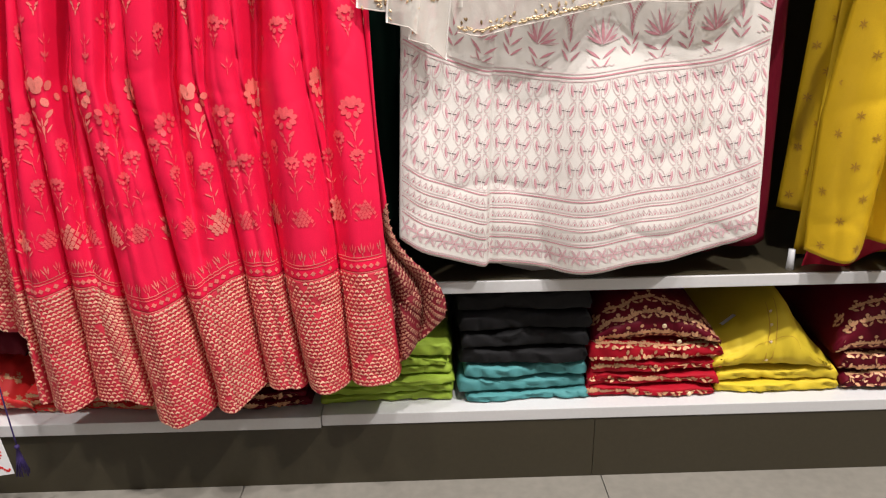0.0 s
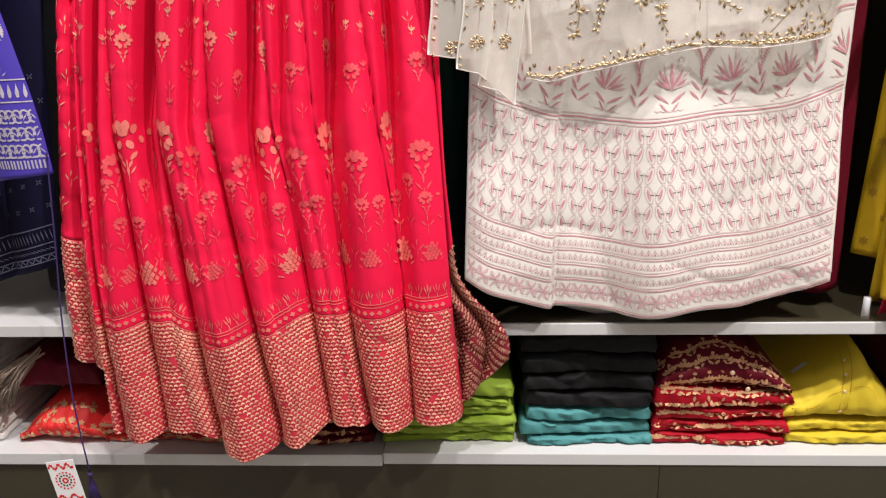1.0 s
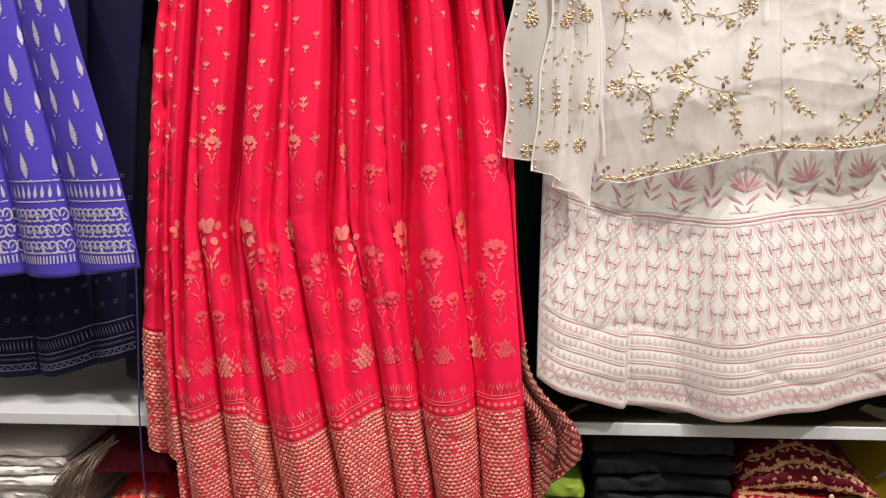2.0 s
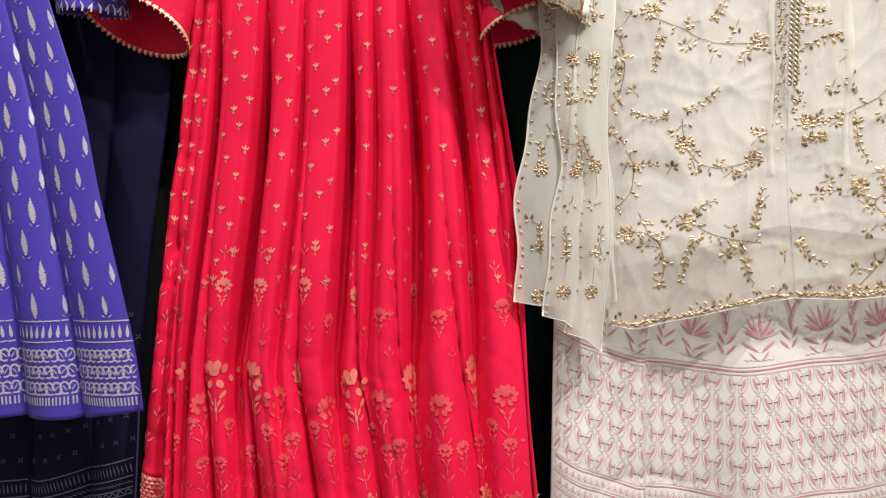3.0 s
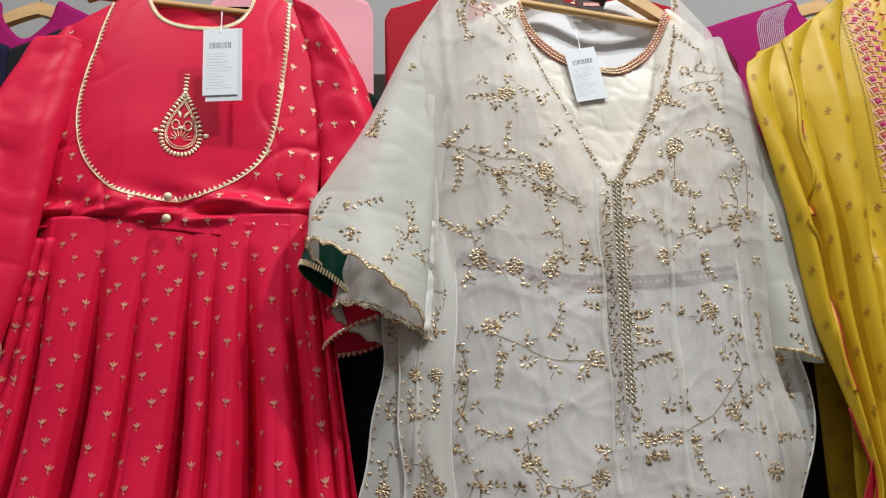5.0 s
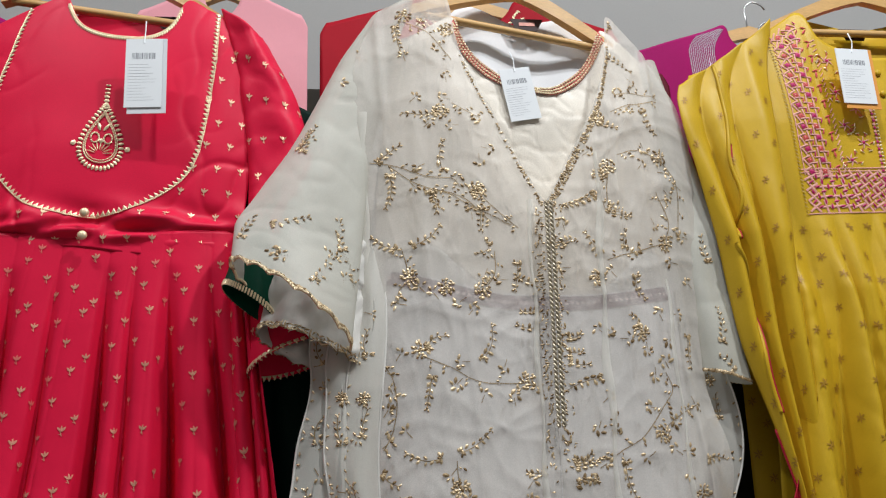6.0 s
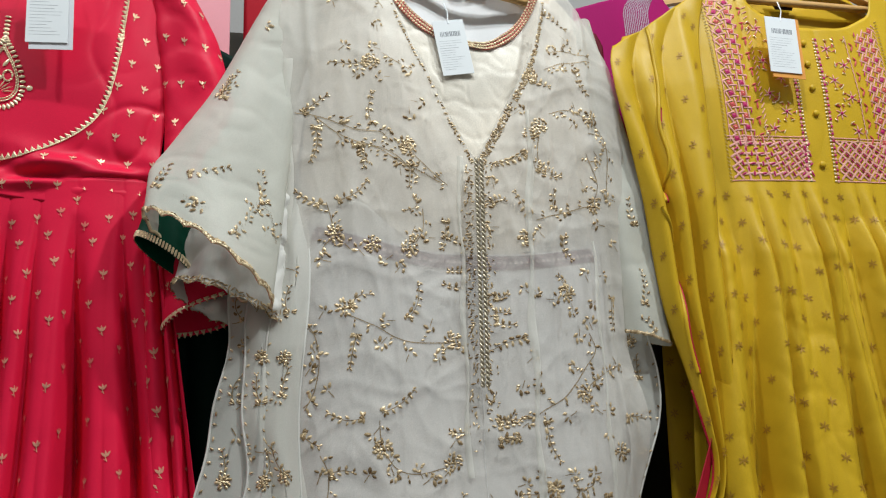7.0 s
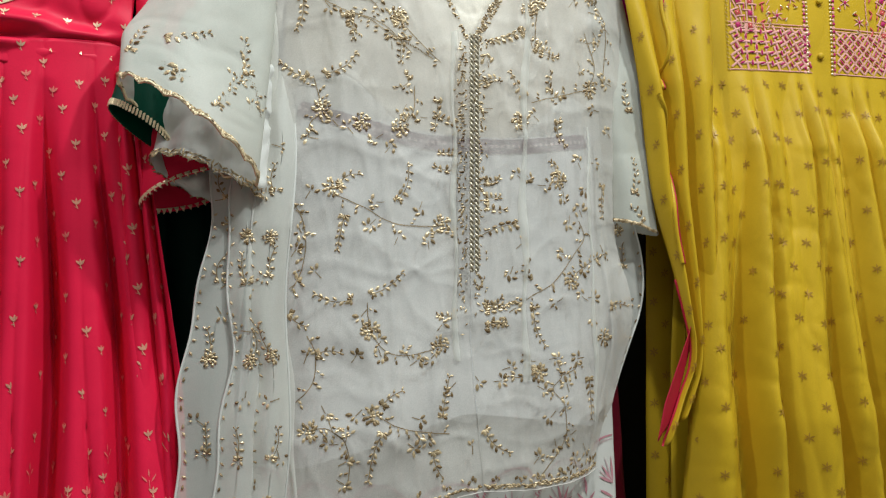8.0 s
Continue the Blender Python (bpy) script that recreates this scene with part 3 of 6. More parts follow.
JL = [(0.7, 0.055), (0.78, 0.035), (0.95, 0.025), (1.15, 0.015), (1.4, 0.005), (1.6, 0.02), (1.72, 0.08)]
JR = [(0.7, 0.47), (0.78, 0.455), (0.95, 0.52), (1.0, 0.53), (1.08, 0.50), (1.3, 0.525), (1.5, 0.53), (1.62, 0.485), (1.72, 0.44)]
JM = [(0.7, 0.290), (0.95, 0.274), (1.35, 0.286), (1.72, 0.288)]
JMF = curve_fn(JM)
jk_l = Cloth(JL, JM, low=[(0, 0.728), (0.12, 0.722), (0.3, 0.733), (0.6, 0.748), (1, 0.765)],
             high=[(0, 1.675), (0.2, 1.70), (0.38, 1.708), (0.45, 1.69), (0.6, 1.59), (0.8, 1.47), (1, 1.352)], depth=lambda u, v, x, z: jk_depth(u, v, x, z) + 0.012 * (1 - u) ** 5)
jk_r = Cloth(JM, JR, low=[(0, 0.765), (0.4, 0.762), (0.7, 0.768), (1, 0.775)],
             high=[(0, 1.352), (0.36, 1.51), (0.69, 1.665), (0.75, 1.676), (0.85, 1.655), (1, 1.58)], depth=lambda u, v, x, z: jk_depth(u, v, x, z) - 0.002 + 0.035 * u ** 5)
jl_ob = jk_l.mesh("left_front", ORGANZA, jacket, 120, 200, thick=0)
jr_ob = jk_r.mesh("right_front", ORGANZA, jacket, 120, 200, thick=0)
lin = Cloth([(0.72, 0.03), (1.1, 0.03), (1.3, 0.04)], [(0.72, 0.45), (0.9, 0.47), (1.1, 0.475), (1.3, 0.48)],
            low=[(0, 0.80), (0.3, 0.83), (0.55, 0.862), (0.75, 0.85), (1, 0.83)], high=[(0, 1.272), (0.2, 1.25), (0.4, 1.228), (0.55, 1.222), (0.75, 1.224), (0.9, 1.232), (1, 1.245)], depth=lambda u, v, x, z: 1.0665 + 0.03 * np.abs(2 * u - 1) ** 6 + 0.003 * ripple(x, z, 33))
lin.mesh("lining", LINING, jacket, 70, 90, thick=0)
for cl, xs, z0, z1, wd in ((jk_r, [(0.93, 0.346), (1.2, 0.352), (1.42, 0.366)], 0.90, 1.43, 0.0055), (jk_r, [(0.85, 0.452), (1.2, 0.452)], 0.84, 1.24, 0.004), (jk_l, [(0.8, 0.05), (1.1, 0.036), (1.45, 0.028)], 0.76, 1.5, 0.006), (jk_l, [(0.95, 0.255), (1.35, 0.262)], 0.93, 1.36, 0.004)):
    mid_x = curve_fn(xs)
    zz, ww = np.meshgrid(np.linspace(z0, z1, 90), np.linspace(-1, 1, 5), indexing="ij")
    sx = mid_x(zz) + ww * wd * (0.8 + 0.3 * np.sin(zz * 31 + wd * 900)) + 0.002 * np.sin(zz * 43)
    su = cl.u_of(sx, zz)
    sp = cl.at(su, cl.v_of(su, zz))
    sp[..., 1] -= 0.0012 + 0.0022 * (1 - ww ** 2)
    mesh_object("princess_seam", sp.reshape(-1, 3), [(a * 5 + b, a * 5 + b + 1, a * 5 + b + 6, a * 5 + b + 5) for a in range(89) for b in range(4)], ORGANZA2, jacket, "pale folded seam of the organza", True)
flaps = []
for i, (x0, dxl, yy, zl, wid) in enumerate(((-0.083, 0.03, 1.062, 0.757, 0.062), (-0.036, 0.012, 1.05, 0.738, 0.044), (-0.004, 0.004, 1.043, 0.716, 0.040))):
    fl = Cloth(left=[(0.7, x0 - 0.008), (0.95, x0 + 0.012), (1.07, x0 + dxl), (1.3, x0 + dxl + 0.03)], right=[(0.7, x0 + wid), (1.0, x0 + wid + 0.01), (1.3, x0 + wid + 0.02)],
               low=[(0, zl + 0.005), (0.5, zl), (1, zl - 0.022 * (i > 0))], high=[(0, 1.3), (1, 1.3)], sway=lambda u, v, x, z, i=i: 0.0045 * np.sin(z * 19 + 2.1 * i) + 0.003 * np.sin(z * 47 + i) * (u < 0.5),
               depth=lambda u, v, x, z, yy=yy, i=i: yy + 0.15 * np.clip(z - 1.1, 0, 1) - 0.008 * np.sin(np.pi * u) + 0.012 * np.sin(u * 5 + i) * np.clip(1.1 - z, 0, 1) + 0.0025 * ripple(x, z, 40 + i))
    fl.mesh("side_flap", ORGANZA2, jacket, 24, 120, thick=0)
    flaps.append(fl)
fr = Cloth(left=[(0.75, 0.44), (0.95, 0.50), (1.1, 0.48), (1.6, 0.48)], right=[(0.75, 0.452), (0.9, 0.51), (1.0, 0.553), (1.06, 0.556), (1.12, 0.54), (1.3, 0.535), (1.6, 0.50)], low=[(0, 0.78), (1, 0.79)], high=[(0, 1.5), (1, 1.5)],
           depth=lambda u, v, x, z: 1.095 + 0.01 * u + 0.003 * ripple(x, z, 45))
fr.mesh("side_flap", ORGANZA2, jacket, 30, 100, thick=0)
jslv = Tube([(0, -0.066, 1.02, 1.20, 0.076, 0.04, 0.72), (0.25, -0.06, 1.05, 1.29, 0.082, 0.036, 0.45), (0.6, -0.01, 1.085, 1.46, 0.056, 0.032, 0.0), (0.85, 0.04, 1.11, 1.62, 0.045, 0.03, -0.4), (1, 0.08, 1.10, 1.695, 0.035, 0.025, -0.6)], 0.0030, 51, 0.018, 2.4, 0.006)
jslv.mesh("sleeve", ORGANZA3, jacket, 70, 120, thick=0)
jslv2 = Tube([(0, -0.045, 1.05, 1.142, 0.066, 0.034, 0.42), (0.5, -0.02, 1.09, 1.35, 0.06, 0.026, 0.1), (1, 0.05, 1.13, 1.62, 0.035, 0.02, -0.4)], 0.020, 52, 0.016, 3.2, 0.005)
jslv2.mesh("sleeve_lining", IVORY, jacket, 90, 90, thick=0)
jslv_r = Tube([(0, 0.535, 1.09, 1.10, 0.035, 0.02, 0.3), (0.5, 0.527, 1.10, 1.32, 0.035, 0.022, 0.0), (1, 0.48, 1.125, 1.62, 0.03, 0.02, -0.3)], 0.003, 53)
jslv_r.mesh("sleeve", ORGANZA3, jacket, 50, 90, thick=0)
hanger(0.285, 1.108, 1.740, 11, 0.165)

# mustard kurta --------------------------------------------------------
mustard = thing("mustard_kurta", "mustard yellow satin kurta with embroidered yoke and gathered front", "kurta")


def mus_depth(u, v, x, z):
    below = np.clip((1.345 - z) / 0.12, 0, 1)
    g = lobes(u, [0, 0.1, 0.19, 0.27, 0.34, 0.40, 0.46, 0.52, 0.58, 0.64, 0.70, 0.76, 0.82, 0.88, 0.94, 1.0], 0.9)
    gb = lobes(u + 0.012 * np.sin(z * 8), [-0.02, 0.13, 0.21, 0.37, 0.45, 0.6, 0.72, 0.85, 1.02], 0.85)
    grow = np.clip((1.3 - z) / 0.9, 0, 1)
    return 1.075 - below * (0.034 * g * (1 - grow) * (0.6 + 0.4 * np.sin(u * 37 + 1)) + 0.066 * gb * np.clip(grow * 1.9, 0, 1)) + 0.09 * np.clip(z - 1.5, 0, 1) + 0.03 * np.abs(2 * u - 1) ** 5 + 0.0024 * ripple(x, z * 0.6, 61) + 0.008 * crease(x * 1.5, z * 0.5, 64, 1.2) * (0.3 + 0.7 * below) + 0.004 * crease(x * 1.2, z, 66, 2.2) * below


mus = Cloth(left=[(0.33, 0.57), (0.6, 0.575), (0.9, 0.60), (1.2, 0.64), (1.5, 0.63), (1.62, 0.64), (1.72, 0.72)],
            right=[(0.33, 1.28), (0.9, 1.22), (1.2, 1.18), (1.6, 1.18), (1.72, 1.10)],
            low=[(0, 0.402), (0.06, 0.388), (0.14, 0.42), (0.3, 0.425), (1, 0.42)],
            high=[(0, 1.66), (0.08, 1.695), (0.15, 1.722), (0.19, 1.69), (0.26, 1.648), (0.42, 1.62), (0.6, 1.625), (0.75, 1.66), (0.82, 1.72), (0.93, 1.69), (1, 1.66)], depth=mus_depth)
mus_ob = mus.mesh("front", MUSTARD, mustard, 260, 220)
mus_b = Cloth(left=[(0.33, 0.585), (0.9, 0.61), (1.72, 0.70)], right=[(0.33, 1.27), (1.72, 1.1)], low=[(0, 0.37), (1, 0.37)], high=[(0, 1.66), (0.2, 1.735), (0.5, 1.705), (0.8, 1.735), (1, 1.66)],
              depth=lambda u, v, x, z: 1.135 + 0.03 * np.clip(z - 1.4, 0, 1) + 0.002 * ripple(x, z, 62))
mus_b.mesh("back", MUSTARD, mustard, 60, 60)
mslv = Cloth(left=[(0.80, 0.545), (0.92, 0.60), (1.05, 0.578), (1.15, 0.556), (1.3, 0.545), (1.5, 0.515), (1.56, 0.52), (1.66, 0.60), (1.72, 0.66)],
             right=[(0.80, 0.60), (1.0, 0.645), (1.3, 0.66), (1.6, 0.685), (1.72, 0.72)], low=[(0, 0.80), (0.4, 0.84), (1, 0.95)], high=[(0, 1.56), (0.5, 1.64), (1, 1.70)],
             depth=lambda u, v, x, z: 1.085 - 0.036 * lobes(u + 0.03 * np.sin(z * 9), [-0.05, 0.28, 0.60, 1.05], 0.8) * np.clip((1.66 - z) / 0.35, 0.15, 1) + 0.06 * np.clip(z - 1.5, 0, 1) + 0.003 * ripple(x, z * 0.6, 63) + 0.006 * crease(x * 1.3, z * 0.5, 65, 1.2) + 0.002 * np.sin(x * 130 + z * 9))
mslv.mesh("sleeve", MUSTARD, mustard, 60, 140)
mslv_r = Cloth(left=[(0.80, 1.2), (1.7, 1.12)], right=[(0.80, 1.31), (1.7, 1.18)], low=[(0, 0.85), (1, 0.80)], high=[(0, 1.69), (1, 1.6)], depth=lambda u, v, x, z: 1.09 - 0.015 * lobes(u, [0, 0.5, 1.0]))
mslv_r.mesh("sleeve", MUSTARD, mustard, 30, 60)
hanger(0.905, 1.125, 1.765, 0, 0.19)

# violet kurta and navy skirt --------------------------------------------
violet = thing("violet_kurta", "violet blue silk kurta with silver woven motifs and border", "kurta")
vio = Cloth(left=[(0.55, -1.12), (1.0, -1.10), (1.65, -1.08)], right=[(0.55, -0.618), (0.70, -0.632), (0.81, -0.655), (0.93, -0.68), (1.05, -0.70), (1.25, -0.76), (1.45, -0.79), (1.65, -0.76)],
            low=[(0, 0.59), (0.6, 0.60), (0.8, 0.596), (0.87, 0.604), (1, 0.61)], high=[(0, 1.62), (0.3, 1.7), (0.5, 1.60), (0.7, 1.7), (1, 1.62)],
            depth=lambda u, v, x, z: 1.055 - 0.028 * lobes(u, [0, 0.2, 0.42, 0.62, 0.8, 1.02]) * np.clip((1.4 - z) / 0.7, 0, 1) + 0.09 * np.clip(z - 1.5, 0, 1) + 0.002 * ripple(x, z * 0.6, 71))
vio_ob = vio.mesh("front", BLUE, violet, 200, 160)
vslv = Tube([(0, -0.69, 1.07, 1.185, 0.055, 0.025, 0.1), (0.5, -0.72, 1.08, 1.38, 0.055, 0.028, 0.1), (1, -0.79, 1.10, 1.62, 0.04, 0.025, 0.1)], 0.005, 72)
vslv.mesh("sleeve", BLUE, violet, 50, 60)
hanger(-0.93, 1.13, 1.765, 0, 0.19)
navy = thing("navy_dress", "dark navy cotton dress with grey printed border, hanging behind", "dress")
nav = Cloth(left=[(0.38, -1.1), (1.65, -1.05)], right=[(0.38, -0.680), (0.45, -0.687), (0.83, -0.648), (1.1, -0.60), (1.65, -0.62)],
            low=[(0, 0.40), (0.50, 0.405), (0.6, 0.403), (1, 0.447)], high=[(0, 1.62), (0.5, 1.7), (1, 1.62)],
            depth=lambda u, v, x, z: 1.135 - 0.02 * lobes(u, [0, 0.3, 0.55, 0.8, 1.02]) + 0.002 * ripple(x, z, 73))
nav.mesh("front", NAVY, navy, 120, 120)


def plain_dress(name, label, category, material, x0, x1, ztop, zlow, y, seed, pleats, flare=0.02, neck=True):
    t = thing(name, label, category)
    w = x1 - x0
    top = [(0, ztop - 0.07), (0.3, ztop), (0.36, ztop - 0.04), (0.5, ztop - 0.09), (0.64, ztop - 0.04), (0.7, ztop), (1, ztop - 0.07)] if neck else [(0, ztop), (1, ztop)]
    c = Cloth(left=[(zlow, x0 - flare), (1.4, x0 + 0.03), (1.55, x0), (ztop - 0.05, x0), (ztop, x0 + 0.1)], right=[(zlow, x1 + flare), (1.4, x1 - 0.03), (1.55, x1), (ztop - 0.05, x1), (ztop, x1 - 0.1)],
              low=[(0, zlow + 0.02), (0.5, zlow), (1, zlow + 0.02)], high=top,
              depth=lambda u, v, x, z: y - 0.022 * lobes(u, list(np.linspace(0, 1, pleats + 1)), 0.8) * np.clip((1.4 - z), 0, 1) + 0.05 * np.clip(z - 1.55, 0, 1) + 0.003 * ripple(x, z, seed))
    c.mesh("front", material, t, 90, 110)
    hanger((x0 + x1) / 2, y + 0.05, ztop + 0.002, 0, 0.38 * w)
    return t, c


green_t, green_c = plain_dress("green_dress", "bottle green silk dress hanging behind the red gown", "dress", GREENSHADED, -0.30, 0.0, 1.60, 0.42, 1.17, 81, 6, 0.035)
plain_dress("blue_dress", "dark blue dress partly hidden behind the ivory kurta", "dress", BLUE, -0.04, 0.26, 1.50, 0.62, 1.20, 82, 5)
maroon_t, maroon_c = plain_dress("maroon_dress", "dark maroon silk dress hanging behind the ivory kurta", "dress", MAROON, 0.20, 0.545, 1.69, 0.372, 1.15, 83, 5, 0.0)
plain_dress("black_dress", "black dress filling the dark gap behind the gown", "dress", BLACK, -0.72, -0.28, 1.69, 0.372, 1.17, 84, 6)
# extra black garment, added to keep light off the shelf top
plain_dress("light_block_kurta", "added black kurta that blocks light behind the ivory kurta", "kurta", BLACK, -0.03, 0.32, 1.5, 0.372, 1.165, 94, 5, 0.0)
olive_t, olive_c = plain_dress("olive_kurta", "mustard olive satin kurta hanging behind", "kurta", MUSTARD, 0.585, 0.95, 1.70, 0.42, 1.17, 85, 5)
plain_dress("pink_kurta", "pale pink silk kurta hanging behind the gown", "kurta", PINK, -0.36, -0.06, 1.86, 0.43, 1.25, 86, 4, 0.03)
cri_t, cri_c = plain_dress("crimson_kurta", "crimson silk kurta with gold neck embroidery, hanging behind", "kurta", CRIMSON, -0.04, 0.525, 1.865, 0.43, 1.28, 87, 4)
mag_t, mag_c = plain_dress("magenta_kurta", "magenta silk kurta with silver shoulder lines, hanging behind", "kurta", MAGENTA, 0.545, 1.05, 1.80, 1.12, 1.25, 88, 4)
plain_dress("magenta_dress", "magenta silk dress hanging behind the violet kurta", "dress", MAGENTA, -0.86, -0.48, 1.80, 0.43, 1.25, 89, 4)


# ---- folded garments on the lower shelf ----
class Slab(Cloth):
    """The surface of one folded garment. u runs along the front, v from the lower front over the fold onto the top."""

    def __init__(self, x0, x1, z0, h, y0, y1, seed, puff, lean, prof=None):
        self.prof = curve_fn(prof) if prof else None
        self.q, self.ph = (x0, x1, z0, h, y0, y1, puff, lean), np.random.RandomState(seed).uniform(0, 6.28, 8)

    def point(self, s, a):
        (x0, x1, z0, h, y0, y1, puff, lean), ph = self.q, self.ph
        end = np.minimum(1, np.sin(np.pi * np.clip(s, 0.004, 0.996)) * 9) ** 0.35
        hh = h * end * (1 + 0.10 * np.sin(5 * s + ph[0]) + 0.06 * np.sin(13 * s + ph[1])) + puff * np.sin(np.pi * np.clip(s, 0, 1)) ** 0.8
        if self.prof:
            hh = self.prof(s) * (0.25 + 0.75 * end) * (1 + 0.03 * np.sin(17 * s + ph[2]))
        ca, sa = np.cos(a), np.sin(a)
        py, pz = np.abs(ca) ** (0.26 if puff == 0 else 0.4) * np.sign(ca), np.abs(sa) ** (0.36 if puff == 0 else 0.55) * np.sign(sa)
        front, top = (py < 0) * 1.0, np.clip(pz, 0, 1)
        y = (y0 + y1) / 2 + py * (y1 - y0) / 2 * (0.94 + 0.06 * end)
        y = y + front * (0.0035 * np.exp(-((pz - 0.25 * np.sin(5 * s + ph[1])) / 0.10) ** 2) + 0.0045 * np.sin(4 * s + ph[2]) + 0.0022 * np.sin(11 * s + ph[5]) + 0.0010 * np.sin(37 * s + ph[3] + 3 * pz) + 0.0075 * crease(s * 0.25, z0 + 0.03 * pz, int(ph[0] * 99), 3.5))
        y = y + 0.4 * puff * top * np.clip(-py, 0, 1) + 0.004 * top * front * np.sin(14 * s + ph[6])
        z = z0 + hh * (0.5 + 0.5 * pz) + lean * (s - 0.5) * (0.5 + 0.5 * pz)
        z = z - puff * 0.35 * (pz > 0.2) * np.clip(-py, 0, 1) + (0.0007 * np.sin(17 * s + ph[4] + 40 * y) + 0.0006 * np.sin(41 * s + ph[7] - 25 * y)) * (0.5 + 0.5 * pz)
        z = z + puff * 0.22 * top * (crease(x0 + (x1 - x0) * s, y, int(ph[1] * 99), 1.6) - 0.3)
        x = x0 + (x1 - x0) * s + 0.003 * np.sin(23 * y + ph[5]) + 0.004 * (pz - 0.2) * (s - 0.5)
        return np.stack([x, y, z], -1)

    def at(self, u, v):
        return self.point(np.asarray(u, float), np.pi * (1.3 - 0.78 * np.asarray(v, float)))


def folded(name, label, category, material, x0, x1, z0, h, y0=1.083, y1=1.36, seed=0, puff=0.0, group="", lean=0.0, prof=None):
    """One folded garment: a soft slab with rounded front folds, creases and a slightly slumped top."""
    nx, na = 60, 56
    c = Slab(x0, x1, z0, h, y0, y1, seed, puff, lean, prof)
    ss, aa = np.meshgrid(np.linspace(0, 1, nx + 1), 2 * np.pi * np.arange(na) / na, indexing="ij")
    faces = []
    for i in range(nx):
        faces += [(i * na + k, (i + 1) * na + k, (i + 1) * na + (k + 1) % na, i * na + (k + 1) % na) for k in range(na)]
    faces += [tuple(range(na)), tuple(range(nx * na, nx * na + na))[::-1]]
    t = thing(name, label, category, group)
    mesh_object("cloth", c.point(ss, aa).reshape(-1, 3), faces, material, t, "", True)
    SLABS.append((t, c, name))
    return t


SLABS = []


def stack(name, label, material, x0, x1, z0, hs, seed, group, **kw):
    z, out = z0, []
    r = random.Random(seed)
    for i, h in enumerate(hs):
        a, b, c = r.uniform(-0.005, 0.005), r.uniform(-0.005, 0.005), r.uniform(-0.003, 0.006)
        out.append(folded(name, label, "folded garment", material, x0 + a, x1 + b, z, h, 1.102 + c, 1.38, seed * 20 + i, 0.0, group, **kw))
        z += h * 0.985
    return out, z


Z0 = 0.1335
stack("folded_lime_kurta", "folded lime green cotton kurta in a neat pile on the shelf", LIME, -0.175, 0.035, Z0, [0.017, 0.018, 0.016, 0.017, 0.016, 0.03], 1, "lime pile")
teal_list, zt = stack("folded_teal_trousers", "folded teal cotton trousers in a pile on the shelf", TEAL, 0.052, 0.258, Z0, [0.016, 0.025, 0.026], 2, "teal pile")
stack("folded_black_trousers", "folded black cotton trousers on top of the teal pile", BLACK, 0.05, 0.256, zt, [0.031, 0.03, 0.034, 0.036], 3, "black pile")
crim, zc = stack("folded_crimson_kurta", "folded crimson kurta with gold block print on the shelf", CRIMSON, 0.262, 0.482, Z0, [0.02, 0.024, 0.024, 0.03], 4, "crimson pile", lean=-0.012)
crim.append(folded("folded_maroon_kurta", "folded maroon kurta with gold print slumped on the crimson pile", "folded garment", MAROON, 0.262, 0.474, zc - 0.004, 0.042, 1.104, 1.38, 90, 0.03, "crimson pile", 0.0, [(0, 0.035), (0.12, 0.068), (0.35, 0.090), (0.6, 0.086), (0.82, 0.062), (1, 0.022)]))
yel, zy = stack("folded_yellow_kurta", "folded bright yellow cotton kurta on the shelf", YELLOW, 0.472, 0.68, Z0, [0.02, 0.022], 5, "yellow pile")
yel.append(folded("folded_yellow_kurta", "loosely folded bright yellow kurta with raised collar on the pile", "folded garment", YELLOW, 0.468, 0.675, zy - 0.003, 0.06, 1.104, 1.38, 91, 0.03, "yellow pile", 0.0, [(0, 0.046), (0.25, 0.072), (0.42, 0.098), (0.55, 0.128), (0.62, 0.122), (0.68, 0.090), (0.85, 0.050), (1, 0.012)]))
mar2, zm = stack("folded_maroon_kurta", "folded maroon kurta with gold flower print on the shelf", MAROON, 0.685, 0.90, Z0 + 0.004, [0.03, 0.03], 6, "maroon pile")
mar2.append(folded("folded_maroon_kurta", "plump folded maroon kurta with gold flower print on the pile", "folded garment", MAROON, 0.67, 0.90, zm - 0.003, 0.06, 1.104, 1.38, 92, 0.03, "maroon pile", 0.0, [(0, 0.05), (0.12, 0.104), (0.4, 0.112), (0.75, 0.10), (1, 0.06)]))
stack("folded_scarlet_kurta", "folded scarlet kurta with gold print under the gown hem", SCARLET, -0.655, -0.43, Z0, [0.014, 0.014, 0.02], 7, "scarlet pile")
stack("folded_maroon_kurta", "folded dark maroon kurta with small print under the gown hem", MAROON, -0.428, -0.198, Z0, [0.016, 0.016, 0.017, 0.02], 8, "dark pile")
stack("folded_ivory_kurta", "folded ivory cotton kurta in a neat pile on the shelf", IVORY, -1.08, -0.83, Z0, [0.0165] * 8 + [0.02], 9, "ivory pile")
bag = folded("folded_scarlet_dupatta", "loose scarlet cotton bundle with gold floral print on the shelf", "folded garment", SCARLET, -0.80, -0.645, Z0, 0.03, 1.10, 1.38, 93, 0.055)


# ---- woven, printed and stitched motifs ----
CAP = [(-1, -0.7), (-0.8, 0.2), (0, 0.9), (0.8, 0.2), (1, -0.7), (0.42, -0.62), (0, -0.35), (-0.42, -0.62)]
BLADE = [(0, -1), (0.42, -0.6), (0.56, 0), (0.4, 0.6), (0, 1), (-0.4, 0.6), (-0.56, 0), (-0.42, -0.6)]
rnd = random.Random(11)


